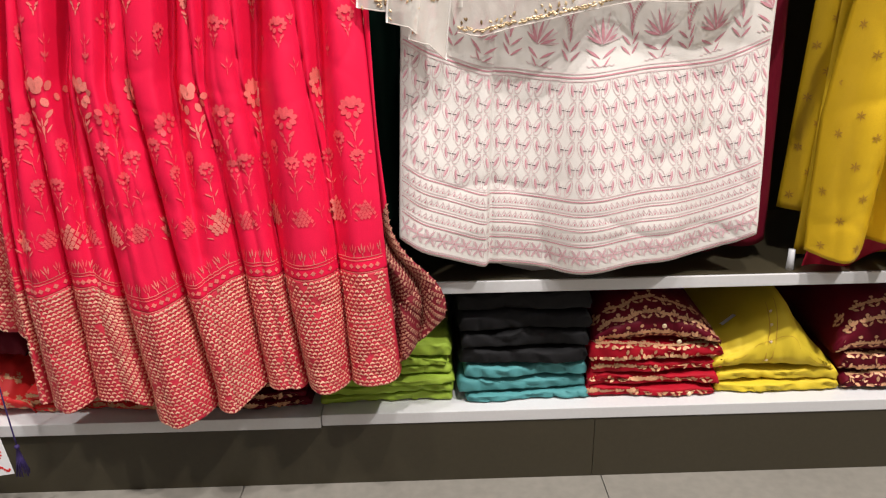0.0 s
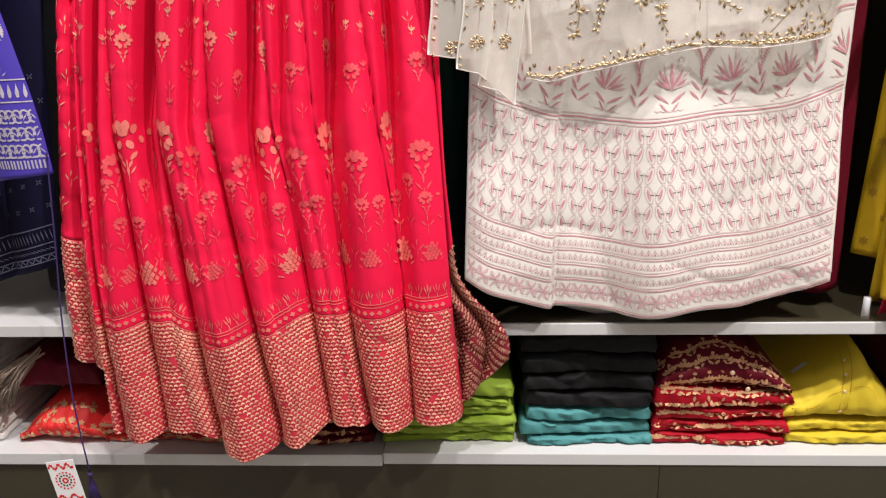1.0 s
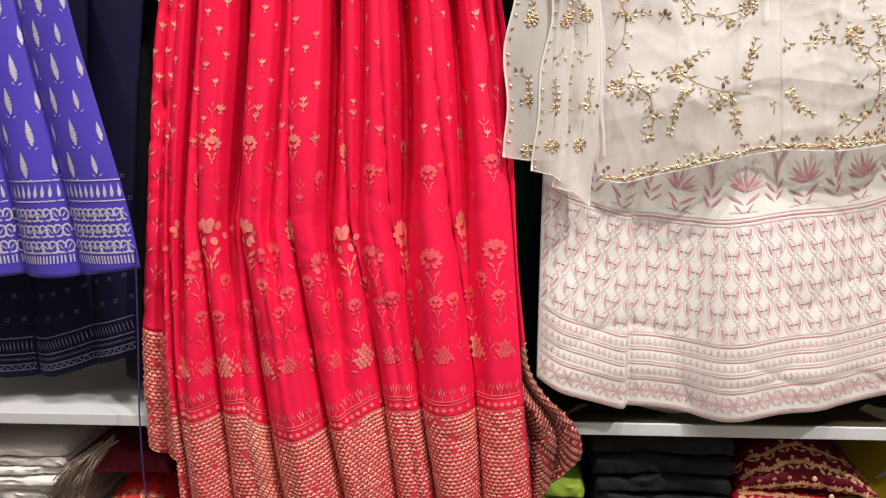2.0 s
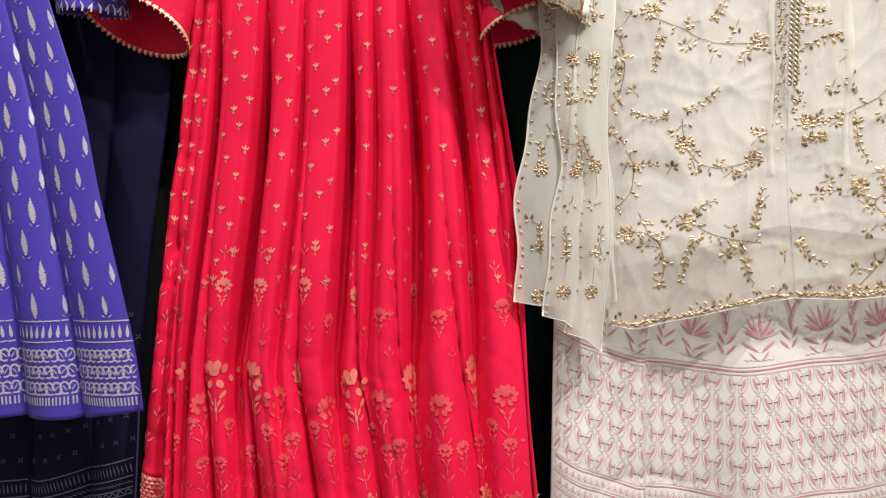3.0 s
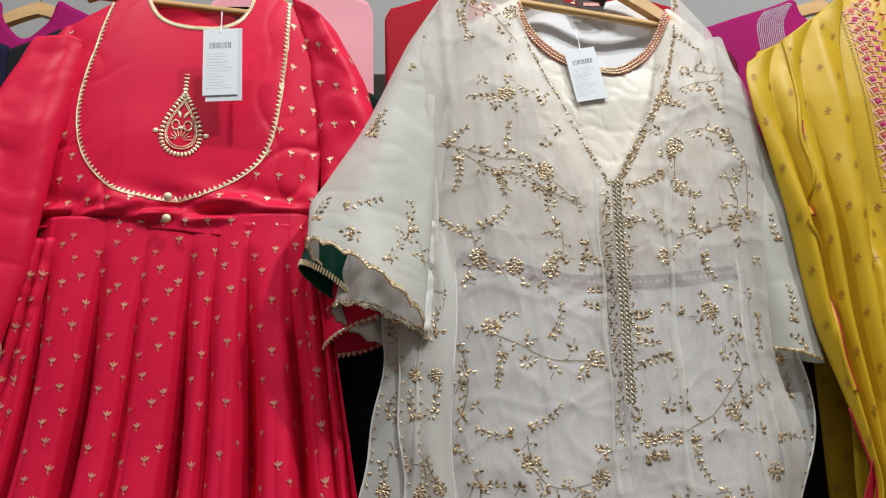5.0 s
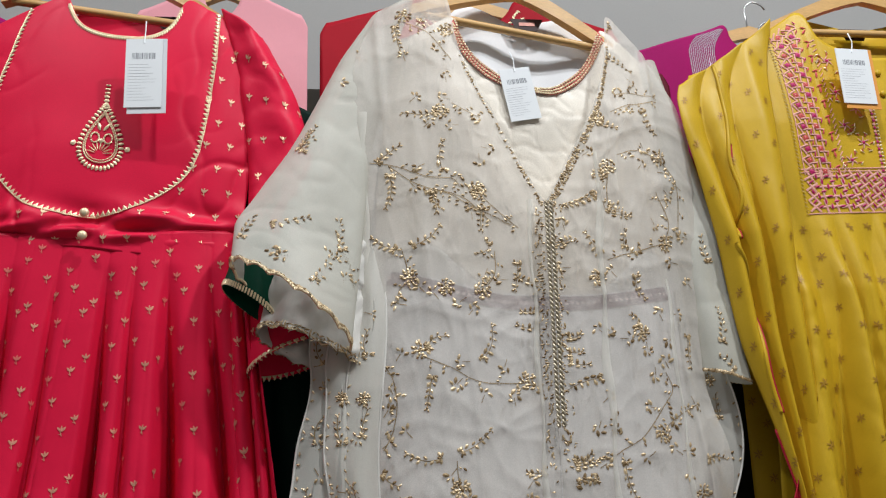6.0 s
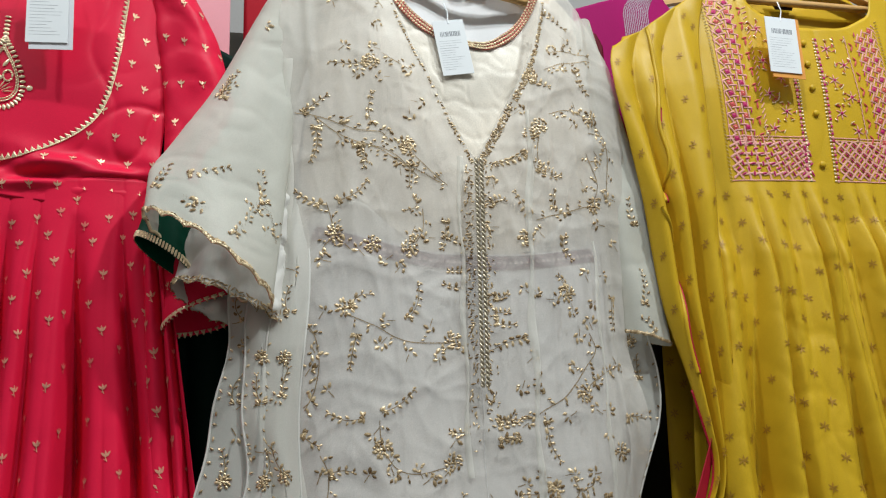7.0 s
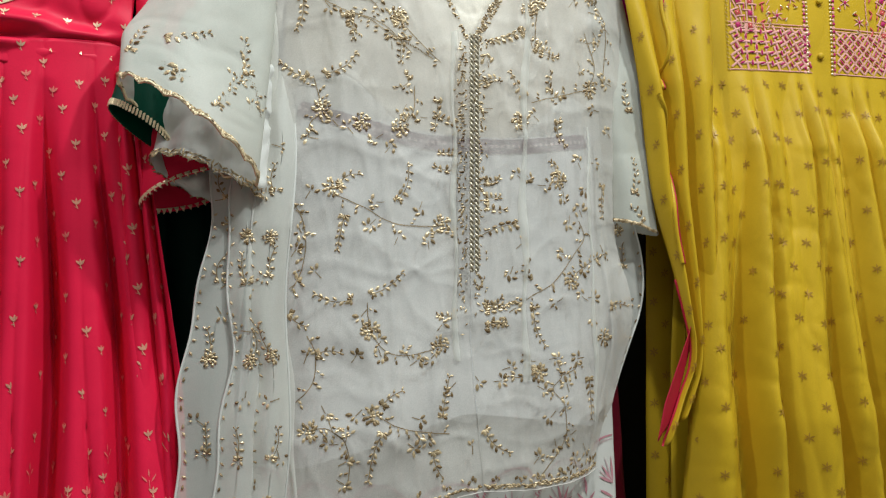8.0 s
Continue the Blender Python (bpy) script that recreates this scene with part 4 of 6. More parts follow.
def buti(st, u, v, k=1.0, rot=0.0):
    """A small woven sprig: a three-petal heart on a short stem."""
    for r, w in ((-42, 1.0), (0, 0.8), (42, 1.0)):
        a = radians(r + rot)
        st.put(BLADE, u, v, 0.0030 * k * w, 0.0046 * k, -r - rot, dx=0.0042 * k * math.sin(a), dz=0.0042 * k * math.cos(a))
    st.put(RECT, u, v, 0.0006 * k, 0.0032 * k, 14 - rot, dz=-0.0034 * k)
    st.put(LEAF, u, v, 0.0010 * k, 0.0022 * k, 60, dx=-0.0016 * k, dz=-0.0040 * k)


def lotus(st, u, v, k=1.0):
    """A woven peony lotus: rings of broad petals with gaps, sepals, a short stem with leaves and a drop."""
    for r, q, d in ((-82, 0.8, 0.0135), (-48, 0.95, 0.0125), (-16, 1.0, 0.0120), (16, 1.0, 0.0120), (48, 0.95, 0.0125), (82, 0.8, 0.0135), (-30, 0.7, 0.0045), (0, 0.75, 0.0055), (30, 0.7, 0.0045)):
        a = radians(r)
        st.put(BLADE, u, v, 0.0082 * k * q, 0.0066 * k * q, -r, dx=d * k * math.sin(a), dz=d * 0.85 * k * math.cos(a))
    for r in (-118, -155, 155, 118):
        a = radians(r)
        st.put(BLADE, u, v, 0.0070 * k, 0.0052 * k, -r, dx=0.0125 * k * math.sin(a), dz=0.0105 * k * math.cos(a))
    for sg in (-1, 1):
        st.put(BLADE, u, v, 0.0042 * k, 0.0058 * k, sg * 48, dx=-sg * 0.0068 * k, dz=-0.021 * k)
        st.put(LEAF, u, v, 0.0034 * k, 0.0050 * k, sg * 30, dx=-sg * 0.0034 * k, dz=-0.029 * k)
    st.put(DROP, u, v, 0.0034 * k, 0.0050 * k, 180, dz=-0.037 * k)


def bud(st, u, v, k=1.0):
    """A woven medallion bud with side sprigs."""
    for i in range(6):
        for j in range(-2, 3):
            if abs(j) <= (1, 2, 2, 1.5, 1, 0)[i]:
                st.put([(-1, 0), (0, -1), (1, 0), (0, 1)], u, v, 0.0034 * k, 0.0038 * k, 0, dx=(j + 0.5 * (i % 2)) * 0.0062 * k, dz=(i - 2) * 0.0052 * k)
    for sg in (-1, 1):
        for i in range(3):
            st.put(LEAF, u, v, 0.0022 * k, 0.0052 * k, sg * (50 - 12 * i), dx=-sg * (0.017 - 0.003 * i) * k, dz=(-0.012 + 0.012 * i) * k)


def sprig(st, u, v, k=1.0):
    for sg in (-1, 1):
        st.put(LEAF, u, v, 0.0024 * k, 0.0056 * k, sg * 40, dx=-sg * 0.0055 * k, dz=0.002 * k)
    st.put(LEAF, u, v, 0.0022 * k, 0.005 * k, 0, dz=0.009 * k)
    st.put(RECT, u, v, 0.0004 * k, 0.006 * k, 0, dz=-0.006 * k)


def even(cl, v, pitch, shift=0.0):
    """Places along u at an even distance, measured over the folds of the cloth."""
    uu = np.linspace(0.004, 0.996, 900)
    p = cl.at(uu, np.full(900, v))
    p = (p[:-4] + p[1:-3] + p[2:-2] + p[3:-1] + p[4:]) / 5
    d = np.concatenate([[0], np.cumsum(np.linalg.norm(np.diff(p, axis=0), axis=1))])
    return np.interp(np.arange(shift, d[-1], pitch), d, uu[2:-2])


def brocade(cl, parent, vtop, high, metal=None):
    st = Stamps(cl, 0.0009, 0.0004)
    rows = int(high / 0.0060)
    cols = even(cl, vtop * 0.5, 0.0080)
    half = (cols[1:] + cols[:-1]) / 2
    for i in range(rows):
        for u in (half if i % 2 else cols):
            if rnd.random() < 0.97:
                st.put(CAP, float(u), (i + 0.5) / rows * vtop, 0.0036, 0.0027, rnd.uniform(-5, 5))
    st.build("brocade_pattern", metal or ZARIPALE, parent, "pale gold woven scale pattern")


ZARIPALE = mat("zari_pale_gold", (0.72, 0.27, 0.20), 0.36, metal=0.3, vary=0.3, vscale=14, alt=(0.95, 0.62, 0.44))
brocade(skirt, red_gown, 0.163, 0.185)
brocade(side_l, red_gown, 0.2, 0.2)
brocade(side_r, red_gown, 0.185, 0.19, ZARISHADED)

bright, soft_st, fleck = Stamps(skirt, 0.0009), Stamps(skirt, 0.0009), Stamps(skirt, 0.0009)
for i in range(190):
    u = i / 190
    for dz in (0.0015, 0.019, 0.0235):
        bright.put(RECT, u, 0.163, 0.0024, 0.0006, 0, dz=dz)
    if i % 3 == 0:
        bright.put([(-1, 0), (0, -1), (1, 0), (0, 1)], u, 0.163, 0.0042, 0.0038, dz=0.0105)
    if i % 4 == 0:
        for o in (-0.0035, 0, 0.0035):
            (bright if i % 8 else soft_st).put(LEAF, u, 0.163, 0.0026, 0.0062, o * -4000, dx=o, dz=0.036 + (0.003 if o == 0 else 0))
        bright.put(RECT, u, 0.163, 0.0006, 0.004, dz=0.027)
for j in range(15):
    u = (j + 0.5) / 15
    st = bright if j % 2 else soft_st
    zl = 0.405 + 0.04 * u
    at = lambda z: float(skirt.v_of(u, z))
    ph = 0.03 * (j % 2) + rnd.uniform(-0.01, 0.01)
    bud(st, u, at(zl + 0.048), 1.15 if j % 2 else 0.85)
    sprig(st, u, at(zl + 0.088), 1.1)
    sprig(soft_st, u - 0.03, at(zl + 0.055), 1.0)
    sprig(soft_st, u + 0.03, at(zl + 0.095), 0.9)
    lotus(soft_st, u, at(zl + 0.125), 0.6)
    lotus(st, u, at(0.625 + ph), 1.35 if j % 2 else 1.0)
    lotus(soft_st, u + 0.033, at(0.565 + ph * 0.7), 0.65)
    sprig(st, u, at(0.575 + ph), 1.3)
    lotus(st, u + 0.008, at(0.745 + ph * 1.2), 0.72)
    sprig(soft_st, u + 0.033, at(0.69 + ph), 0.9)
    sprig(bright, u, at(0.80 + ph), 0.9)
    buti(bright, u + 0.033, at(0.80 + ph), 1.1)
    buti(soft_st, u + 0.033, at(0.745 - ph), 1.0)
for i in range(15):
    for j in range(15):
        z = 0.80 + i * 0.0365 + 0.012 * math.sin(2.1 * j)
        u = (j + 0.5 + 0.5 * (i % 2)) / 15 + rnd.uniform(-0.007, 0.007)
        v = float(skirt.v_of(u, z + rnd.uniform(-0.005, 0.005)))
        if v < 0.985:
            buti(fleck if rnd.random() < 0.85 else bright, u, v, rnd.uniform(0.78, 0.9), rnd.uniform(-8, 8))
bright.build("woven_pattern", ZARIMID, skirt_ob, "rose gold woven flower motifs")
fleck.build("woven_pattern", FLECK, skirt_ob, "small gold woven sprigs")
soft_st.build("woven_pattern", ZARIRED, skirt_ob, "rose gold woven flower motifs")
for cl, n in ((side_l, 2), (side_r, 2)):
    st = Stamps(cl, 0.0009)
    for i in range(20):
        for j in range(n):
            u = (j + 0.3 + 0.4 * (i % 2)) / n
            v = float(cl.v_of(u, 0.56 + i * 0.036))
            (buti(st, u, v) if i > 8 else sprig(st, u, v, 1.0))
    st.build("woven_pattern", FLECK, red_gown)


def along(st, pts, gap, shape, sx, sz, turn=0.0, jitter=0.0, size_jitter=0.0):
    """Stamps set along a line of (u, v) points on the cloth, turned with it."""
    p = np.array(pts)
    q = st.c.at(p[:, 0], p[:, 1])
    d = np.concatenate([[0], np.cumsum(np.linalg.norm(np.diff(q, axis=0), axis=1))])
    for s in np.arange(0, d[-1], gap):
        u, v = np.interp(s, d, p[:, 0]), np.interp(s, d, p[:, 1])
        a, b = (st.c.at(np.interp(s + o, d, p[:, 0]), np.interp(s + o, d, p[:, 1])) for o in (-0.002, 0.002))
        k = 1 + rnd.uniform(-size_jitter, size_jitter)
        st.put(shape, u, v, sx * k, sz * k, math.degrees(math.atan2(b[2] - a[2], b[0] - a[0])) + turn + rnd.uniform(-jitter, jitter))


def smooth_line(pts, n=60):
    """A rounded line through a few points."""
    p = np.array(pts, float)
    t = np.linspace(0, len(p) - 1, n)
    out = []
    for k in t:
        i = min(int(k), len(p) - 2)
        f = k - i
        a, b, c, d = p[max(i - 1, 0)], p[i], p[i + 1], p[min(i + 2, len(p) - 1)]
        out.append(0.5 * (2 * b + (c - a) * f + (2 * a - 5 * b + 4 * c - d) * f * f + (3 * b - a - 3 * c + d) * f ** 3))
    return out


def on(cl, xz):
    out = []
    for x, z in xz:
        u = float(cl.u_of(x, z))
        out.append((u, float(cl.v_of(u, z))))
    return out


# yoke lace, neck lace, pendant and buttons of the gown
lace = Stamps(bodice, 0.0012, 0.0008)
yoke = smooth_line([(-0.455, 1.69), (-0.472, 1.61), (-0.489, 1.51), (-0.475, 1.43), (-0.43, 1.375), (-0.38, 1.357), (-0.327, 1.352), (-0.27, 1.372), (-0.212, 1.43), (-0.192, 1.57), (-0.188, 1.69)], 120)
yl = on(bodice, yoke)
along(lace, yl, 0.0074, [(-1, -1), (1, -1), (0, 1.1)], 0.0035, 0.0034)
along(lace, on(bodice, [(x + (0.004 if x > -0.335 else -0.004) * abs(x + 0.335) / 0.15, z - 0.0042 * max(0, 1 - (abs(x + 0.335) / 0.15) ** 2)) for x, z in yoke]), 0.003, RECT, 0.0018, 0.0009)
for i in range(110):
    u = 0.30 + 0.44 * i / 110
    if i % 2 == 0:
        lace.put(TRI, u, 0.982, 0.0034, 0.0034, 180 + (40 * (0.52 - u) / 0.22))
    lace.put(RECT, u, 0.992, 0.0016, 0.0012, 0)
lace.build("gold_lace", LACE, red_gown, "pointed gold lace edging")
pend = Stamps(bodice, 0.0012, 0.001)
pu, pv = on(bodice, [(-0.334, 1.462)])[0]
def drop_line(k, n):
    """A teardrop outline round the pendant's centre, as offsets and the turn at each."""
    out = []
    for i in range(n):
        a = 2 * math.pi * i / n
        w = 0.5 + 0.5 * math.cos(a)
        out.append((k * 0.038 * math.sin(a) * (1 - w) ** 0.55, k * (0.044 * math.cos(a) + 0.012 * w * w)))
    return out


for k, n, shape, sx, sz in ((1.0, 44, BLADE, 0.0040, 0.0040), (0.80, 60, RECT, 0.0022, 0.0010), (0.72, 54, RECT, 0.0022, 0.0008)):
    ol = drop_line(k, n)
    for i, (dx, dz) in enumerate(ol):
        (xa, za), (xb, zb) = ol[i - 1], ol[(i + 1) % n]
        pend.put(shape, pu, pv, sx, sz, math.degrees(math.atan2(zb - za, xb - xa)), dx=dx, dz=dz)
for i in range(6):
    pend.put(BLADE, pu, pv, 0.0058 - 0.0006 * i, 0.0042, 90, dz=0.056 + 0.0062 * i)
for i in range(9):
    a = radians(-80 + 20 * i)
    pend.put(LEAF, pu, pv, 0.0022, 0.0072, -math.degrees(a), dx=0.012 * math.sin(a), dz=-0.022 + 0.012 * math.cos(a))
for sg in (-1, 1):
    for i in range(11):
        a = i * 0.55
        pend.put(RECT, pu, pv, 0.0022, 0.0012, sg * math.degrees(a) + 90, dx=sg * (0.009 + 0.0055 * math.cos(a)), dz=0.002 + 0.0075 * math.sin(a))
    pend.put(BLADE, pu, pv, 0.004, 0.007, sg * 25, dx=-sg * 0.005, dz=0.020)
    pend.put(DOT, pu, pv, 0.004, 0.004, dx=sg * 0.037, dz=-0.012)
pend.put(DOT, pu, pv, 0.0034, 0.0034, dz=-0.002)
pend.build("pendant_embroidery", LACE, red_gown, "gold drop-shaped embroidered motif")


def ball(name, x, y, z, r, material, parent, squash=0.7, label=""):
    bm = bmesh.new()
    bmesh.ops.create_uvsphere(bm, u_segments=14, v_segments=8, radius=r)
    for v in bm.verts:
        v.co = Vector((v.co.x + x, v.co.y * squash + y, v.co.z + z))
    return part(name, bm, material, parent, label, True)


for z in (1.348, 1.316):
    u, v = on(bodice, [(-0.342, z)])[0]
    p = bodice.at(u, v)
    ball("button", p[0], min(p[1], 1.075) - 0.007, p[2], 0.0064, LACE, red_gown, 0.7, "gold fabric-covered button")
st = Stamps(bodice, 0.0009)
yk = np.array(yoke)
for i in range(11):
    for j in range(14):
        z, x = 1.315 + i * 0.036, -0.54 + (j + 0.5 * (i % 2)) * 0.0315
        inside = np.interp(x, [-0.489, -0.475, -0.43, -0.38, -0.327, -0.27, -0.212, -0.192], [1.5, 1.43, 1.375, 1.357, 1.352, 1.372, 1.43, 1.57]) < z + 0.012 and -0.495 < x < -0.185
        if not inside and -0.53 < x < -0.125:
            u, v = on(bodice, [(x, z)])[0]
            if v < 0.97:
                buti(st, u, v, 0.82, rnd.uniform(-10, 10))
st.build("woven_pattern", ZARI, red_gown)
for sl in (slv_l, slv_r):
    st = Stamps(sl, 0.0012, 0.0008)
    for i in range(52):
        st.put(TRI, i / 52, 0.004, 0.0036, 0.0038, 180)
        st.put(RECT, i / 52, 0.009, 0.004, 0.001, 0)
    st.build("cuff_lace", LACE, red_gown, "pointed gold lace cuff")
    st = Stamps(sl, -0.0016, -0.0008)
    for i in range(52):
        st.put(TRI, i / 52, 0.004, 0.0036, 0.0038, 180)
    st.build("cuff_lace", LACE, red_gown, "pointed gold lace inside the cuff")
    st = Stamps(sl, 0.0009)
    if sl is slv_r:
        for i in range(9):
            for j in range(4):
                buti(st, 0.08 + 0.1 * (j + 0.5 * (i % 2)), 0.12 + 0.095 * i, 0.82)
    st.build("woven_pattern", ZARI, red_gown)

# block print of the ivory kurta, laid out by height over the hem
rose, mid, pale, dark = Stamps(kurta, 0.0007), Stamps(kurta, 0.0005), Stamps(kurta, 0.0006), Stamps(kurta, 0.0007)
ROSEMID = mat("soft_rose_print", (0.60, 0.38, 0.41), 0.8, spec=0.15, vary=0.2, vscale=60, bump=0)
GREYBROWN = mat("grey_brown_print", (0.10, 0.08, 0.09), 0.8, bump=0)


def kv(u, h):
    lo, hi = float(kurta.low(u)), float(kurta.high(u))
    return h / (hi - lo)


for i in range(260):
    u = (i + 0.5) / 260
    for h, w in ((0.004, 0.0007), (0.007, 0.0004), (0.043, 0.0008), (0.047, 0.0004), (0.066, 0.0006), (0.070, 0.0004), (0.087, 0.0006), (0.091, 0.0004), (0.108, 0.0008), (0.112, 0.0004), (0.275, 0.0005), (0.280, 0.0010), (0.285, 0.0004)):
        rose.put(RECT, u, kv(u, h), 0.0013, w, 0) if w > 0.0005 else pale.put(RECT, u, kv(u, h), 0.0013, w + 0.0002, 0)
for i in range(64):
    u = (i + 0.5) / 64
    for h in (0.056, 0.078, 0.0985):
        for sg in (-1, 1):
            pale.put(RECT, u, kv(u, h), 0.0054, 0.0006, sg * 58, dx=sg * -0.0022)
        rose.put(TRI, u, kv(u, h - 0.002), 0.0016, 0.002, 0)
for i in range(30):
    u = (i + 0.5) / 30
    for k in range(6):
        a = 30 + 60 * k
        mid.put(LEAF, u, kv(u, 0.026), 0.0046, 0.0066, a, dx=-0.0072 * math.sin(radians(a)), dz=0.0072 * math.cos(radians(a)))
        pale.put(RECT, u, kv(u, 0.026), 0.0004, 0.006, a + 25, dx=-0.0082 * math.sin(radians(a)), dz=0.0088 * math.cos(radians(a)))
    pale.put(LEAF, u + 0.5 / 30, kv(u, 0.026), 0.002, 0.013, 0)
    rose.put(DOT, u, kv(u, 0.026), 0.0012, 0.0012)
for r in range(6):
    for i in range(36):
        h = 0.1265 + r * 0.0272
        u = (i + 0.5) / 36
        sg = 1 if (i + r) % 2 else -1
        mid.put(BLADE, u, kv(u, h), 0.0042, 0.0092, sg * 17)
        rose.put(BLADE, u, kv(u, h), 0.0016, 0.0066, sg * 17, dx=-0.001 * sg)
        for q in range(14):
            a = 2 * math.pi * (q + 0.5) / 14
            px, pz = 0.0052 * math.cos(a), 0.0126 * math.sin(a)
            c17, s17 = math.cos(radians(sg * 17)), math.sin(radians(sg * 17))
            pale.put(RECT, u, kv(u, h), 0.00045, 0.0025, sg * 17 + math.degrees(math.atan2(0.0052 * math.sin(a), 0.0126 * math.cos(a))), dx=px * c17 - pz * s17, dz=px * s17 + pz * c17)
        if (i + r) % 2:
            dark.put(RECT, u + 0.5 / 36, kv(u, h), 0.0028, 0.0005, dx=-0.0035)
            dark.put(RECT, u + 0.5 / 36, kv(u, h), 0.0028, 0.0005, dx=0.0035)
            pale.put(DOT, u + 0.5 / 36, kv(u, h), 0.0009, 0.0009, dz=0.003)
for i in range(7):
    u = (i + 0.42) / 6.5
    for r, q in ((-60, 0.75), (-32, 0.95), (0, 1.1), (32, 0.95), (60, 0.75)):
        a = radians(r)
        rose.put(LEAF, u, kv(u, 0.322), 0.0052, 0.017 * q, -r, dx=0.017 * math.sin(a) * q, dz=0.017 * math.cos(a) * q)
        pale.put(LEAF, u, kv(u, 0.322), 0.0036, 0.021 * q, -r - 14, dx=0.021 * math.sin(a + 0.25) * q, dz=0.021 * math.cos(a + 0.25) * q)
    for sg in (-1, 1):
        rose.put(LEAF, u, kv(u, 0.322), 0.0045, 0.013, sg * 55, dx=-sg * 0.011, dz=-0.012)
        rose.put(LEAF, u, kv(u, 0.322), 0.003, 0.009, sg * 40, dx=-sg * 0.008, dz=-0.024)
    u2 = u + 0.5 / 6.5
    for dz, rr in ((0.004, 40), (0.018, 36), (0.032, 0)):
        for sg in ((-1, 1) if rr else (1,)):
            rose.put(LEAF, u2, kv(u2, 0.305), 0.0042, 0.0105, sg * rr, dx=-sg * (0.007 if rr else 0), dz=dz)
    for k in range(40):
        a = math.pi * (k + 0.5) / 40
        rose.put(RECT, u, kv(u, 0.335), 0.0021, 0.0011, -math.degrees(math.atan2(0.05 * math.cos(a), 0.04 * math.sin(a))), dx=-0.042 * math.cos(a), dz=0.052 * math.sin(a) ** 0.7)
        pale.put(RECT, u, kv(u, 0.335), 0.002, 0.0006, -math.degrees(math.atan2(0.05 * math.cos(a), 0.04 * math.sin(a))), dx=-0.039 * math.cos(a), dz=0.047 * math.sin(a) ** 0.7)
    for k in range(10):
        pale.put(RECT, u, kv(u, 0.293), 0.0022, 0.0006, 30 if k % 2 else -30, dx=(k - 4.5) * 0.0038)
mid.build("block_print", ROSEMID, kurta_ob, "soft rose block print petals")
rose.build("block_print", ROSE, kurta_ob, "dusty rose block print")
pale.build("block_print", ROSEPALE, kurta_ob, "pale rose block print outlines")
dark.build("block_print", GREYBROWN, kurta_ob, "fine dark printed dashes")
kneck = Cloth(left=[(1.4, 0.05), (1.62, 0.06), (1.72, 0.14)], right=[(1.4, 0.51), (1.62, 0.5), (1.72, 0.44)], low=[(0, 1.4), (1, 1.4)], high=[(0, 1.4), (1, 1.4)], depth=lambda u, v, x, z: kurta_depth(u, v, x, z) - 0.0025)
kneck.left, kneck.right = kurta.left, kurta.right
kneck.high = kurta.high
kneck.low = lambda q: kurta.high(q) - 0.010 - 0.010 * np.clip(np.abs(np.asarray(q) - 0.53) * 6, 0, 1)
uu, vv = np.meshgrid(np.linspace(0.19, 0.84, 90), np.linspace(0, 1, 6))
quads = [(a * 90 + b, a * 90 + b + 1, a * 90 + b + 91, a * 90 + b + 90) for a in range(5) for b in range(89)]
mesh_object("neck_band", kneck.at(uu, vv).reshape(-1, 3), quads, CORAL, ivory_kurta, "coral neck band")
nk = Stamps(kneck, 0.0010, 0.0012)
for i in range(75):
    for q in (0.15, 0.5, 0.85):
        nk.put(DOT, 0.195 + 0.64 * (i + 0.5 * (q == 0.5)) / 75, q, 0.0021, 0.0021)
nk.build("neck_embroidery", LACE, ivory_kurta, "gold sequinned neck embroidery")

# mauve band that shows through the jacket
band = Stamps(lin, 0.0012)
band_pts = [(0.065, 1.254), (0.13, 1.235), (0.202, 1.217), (0.245, 1.212), (0.33, 1.21), (0.40, 1.216), (0.46, 1.226)]
along(band, on(lin, smooth_line(band_pts, 50)), 0.0022, RECT, 0.0017, 0.0098)
band.build("waist_band", MAUVE, jacket, "mauve embroidered waist band")
dots = Stamps(lin, 0.002)
along(dots, on(lin, smooth_line(band_pts, 50)), 0.008, DOT, 0.0026, 0.0026)
dots.build("beading", ROSEPALE, jacket)


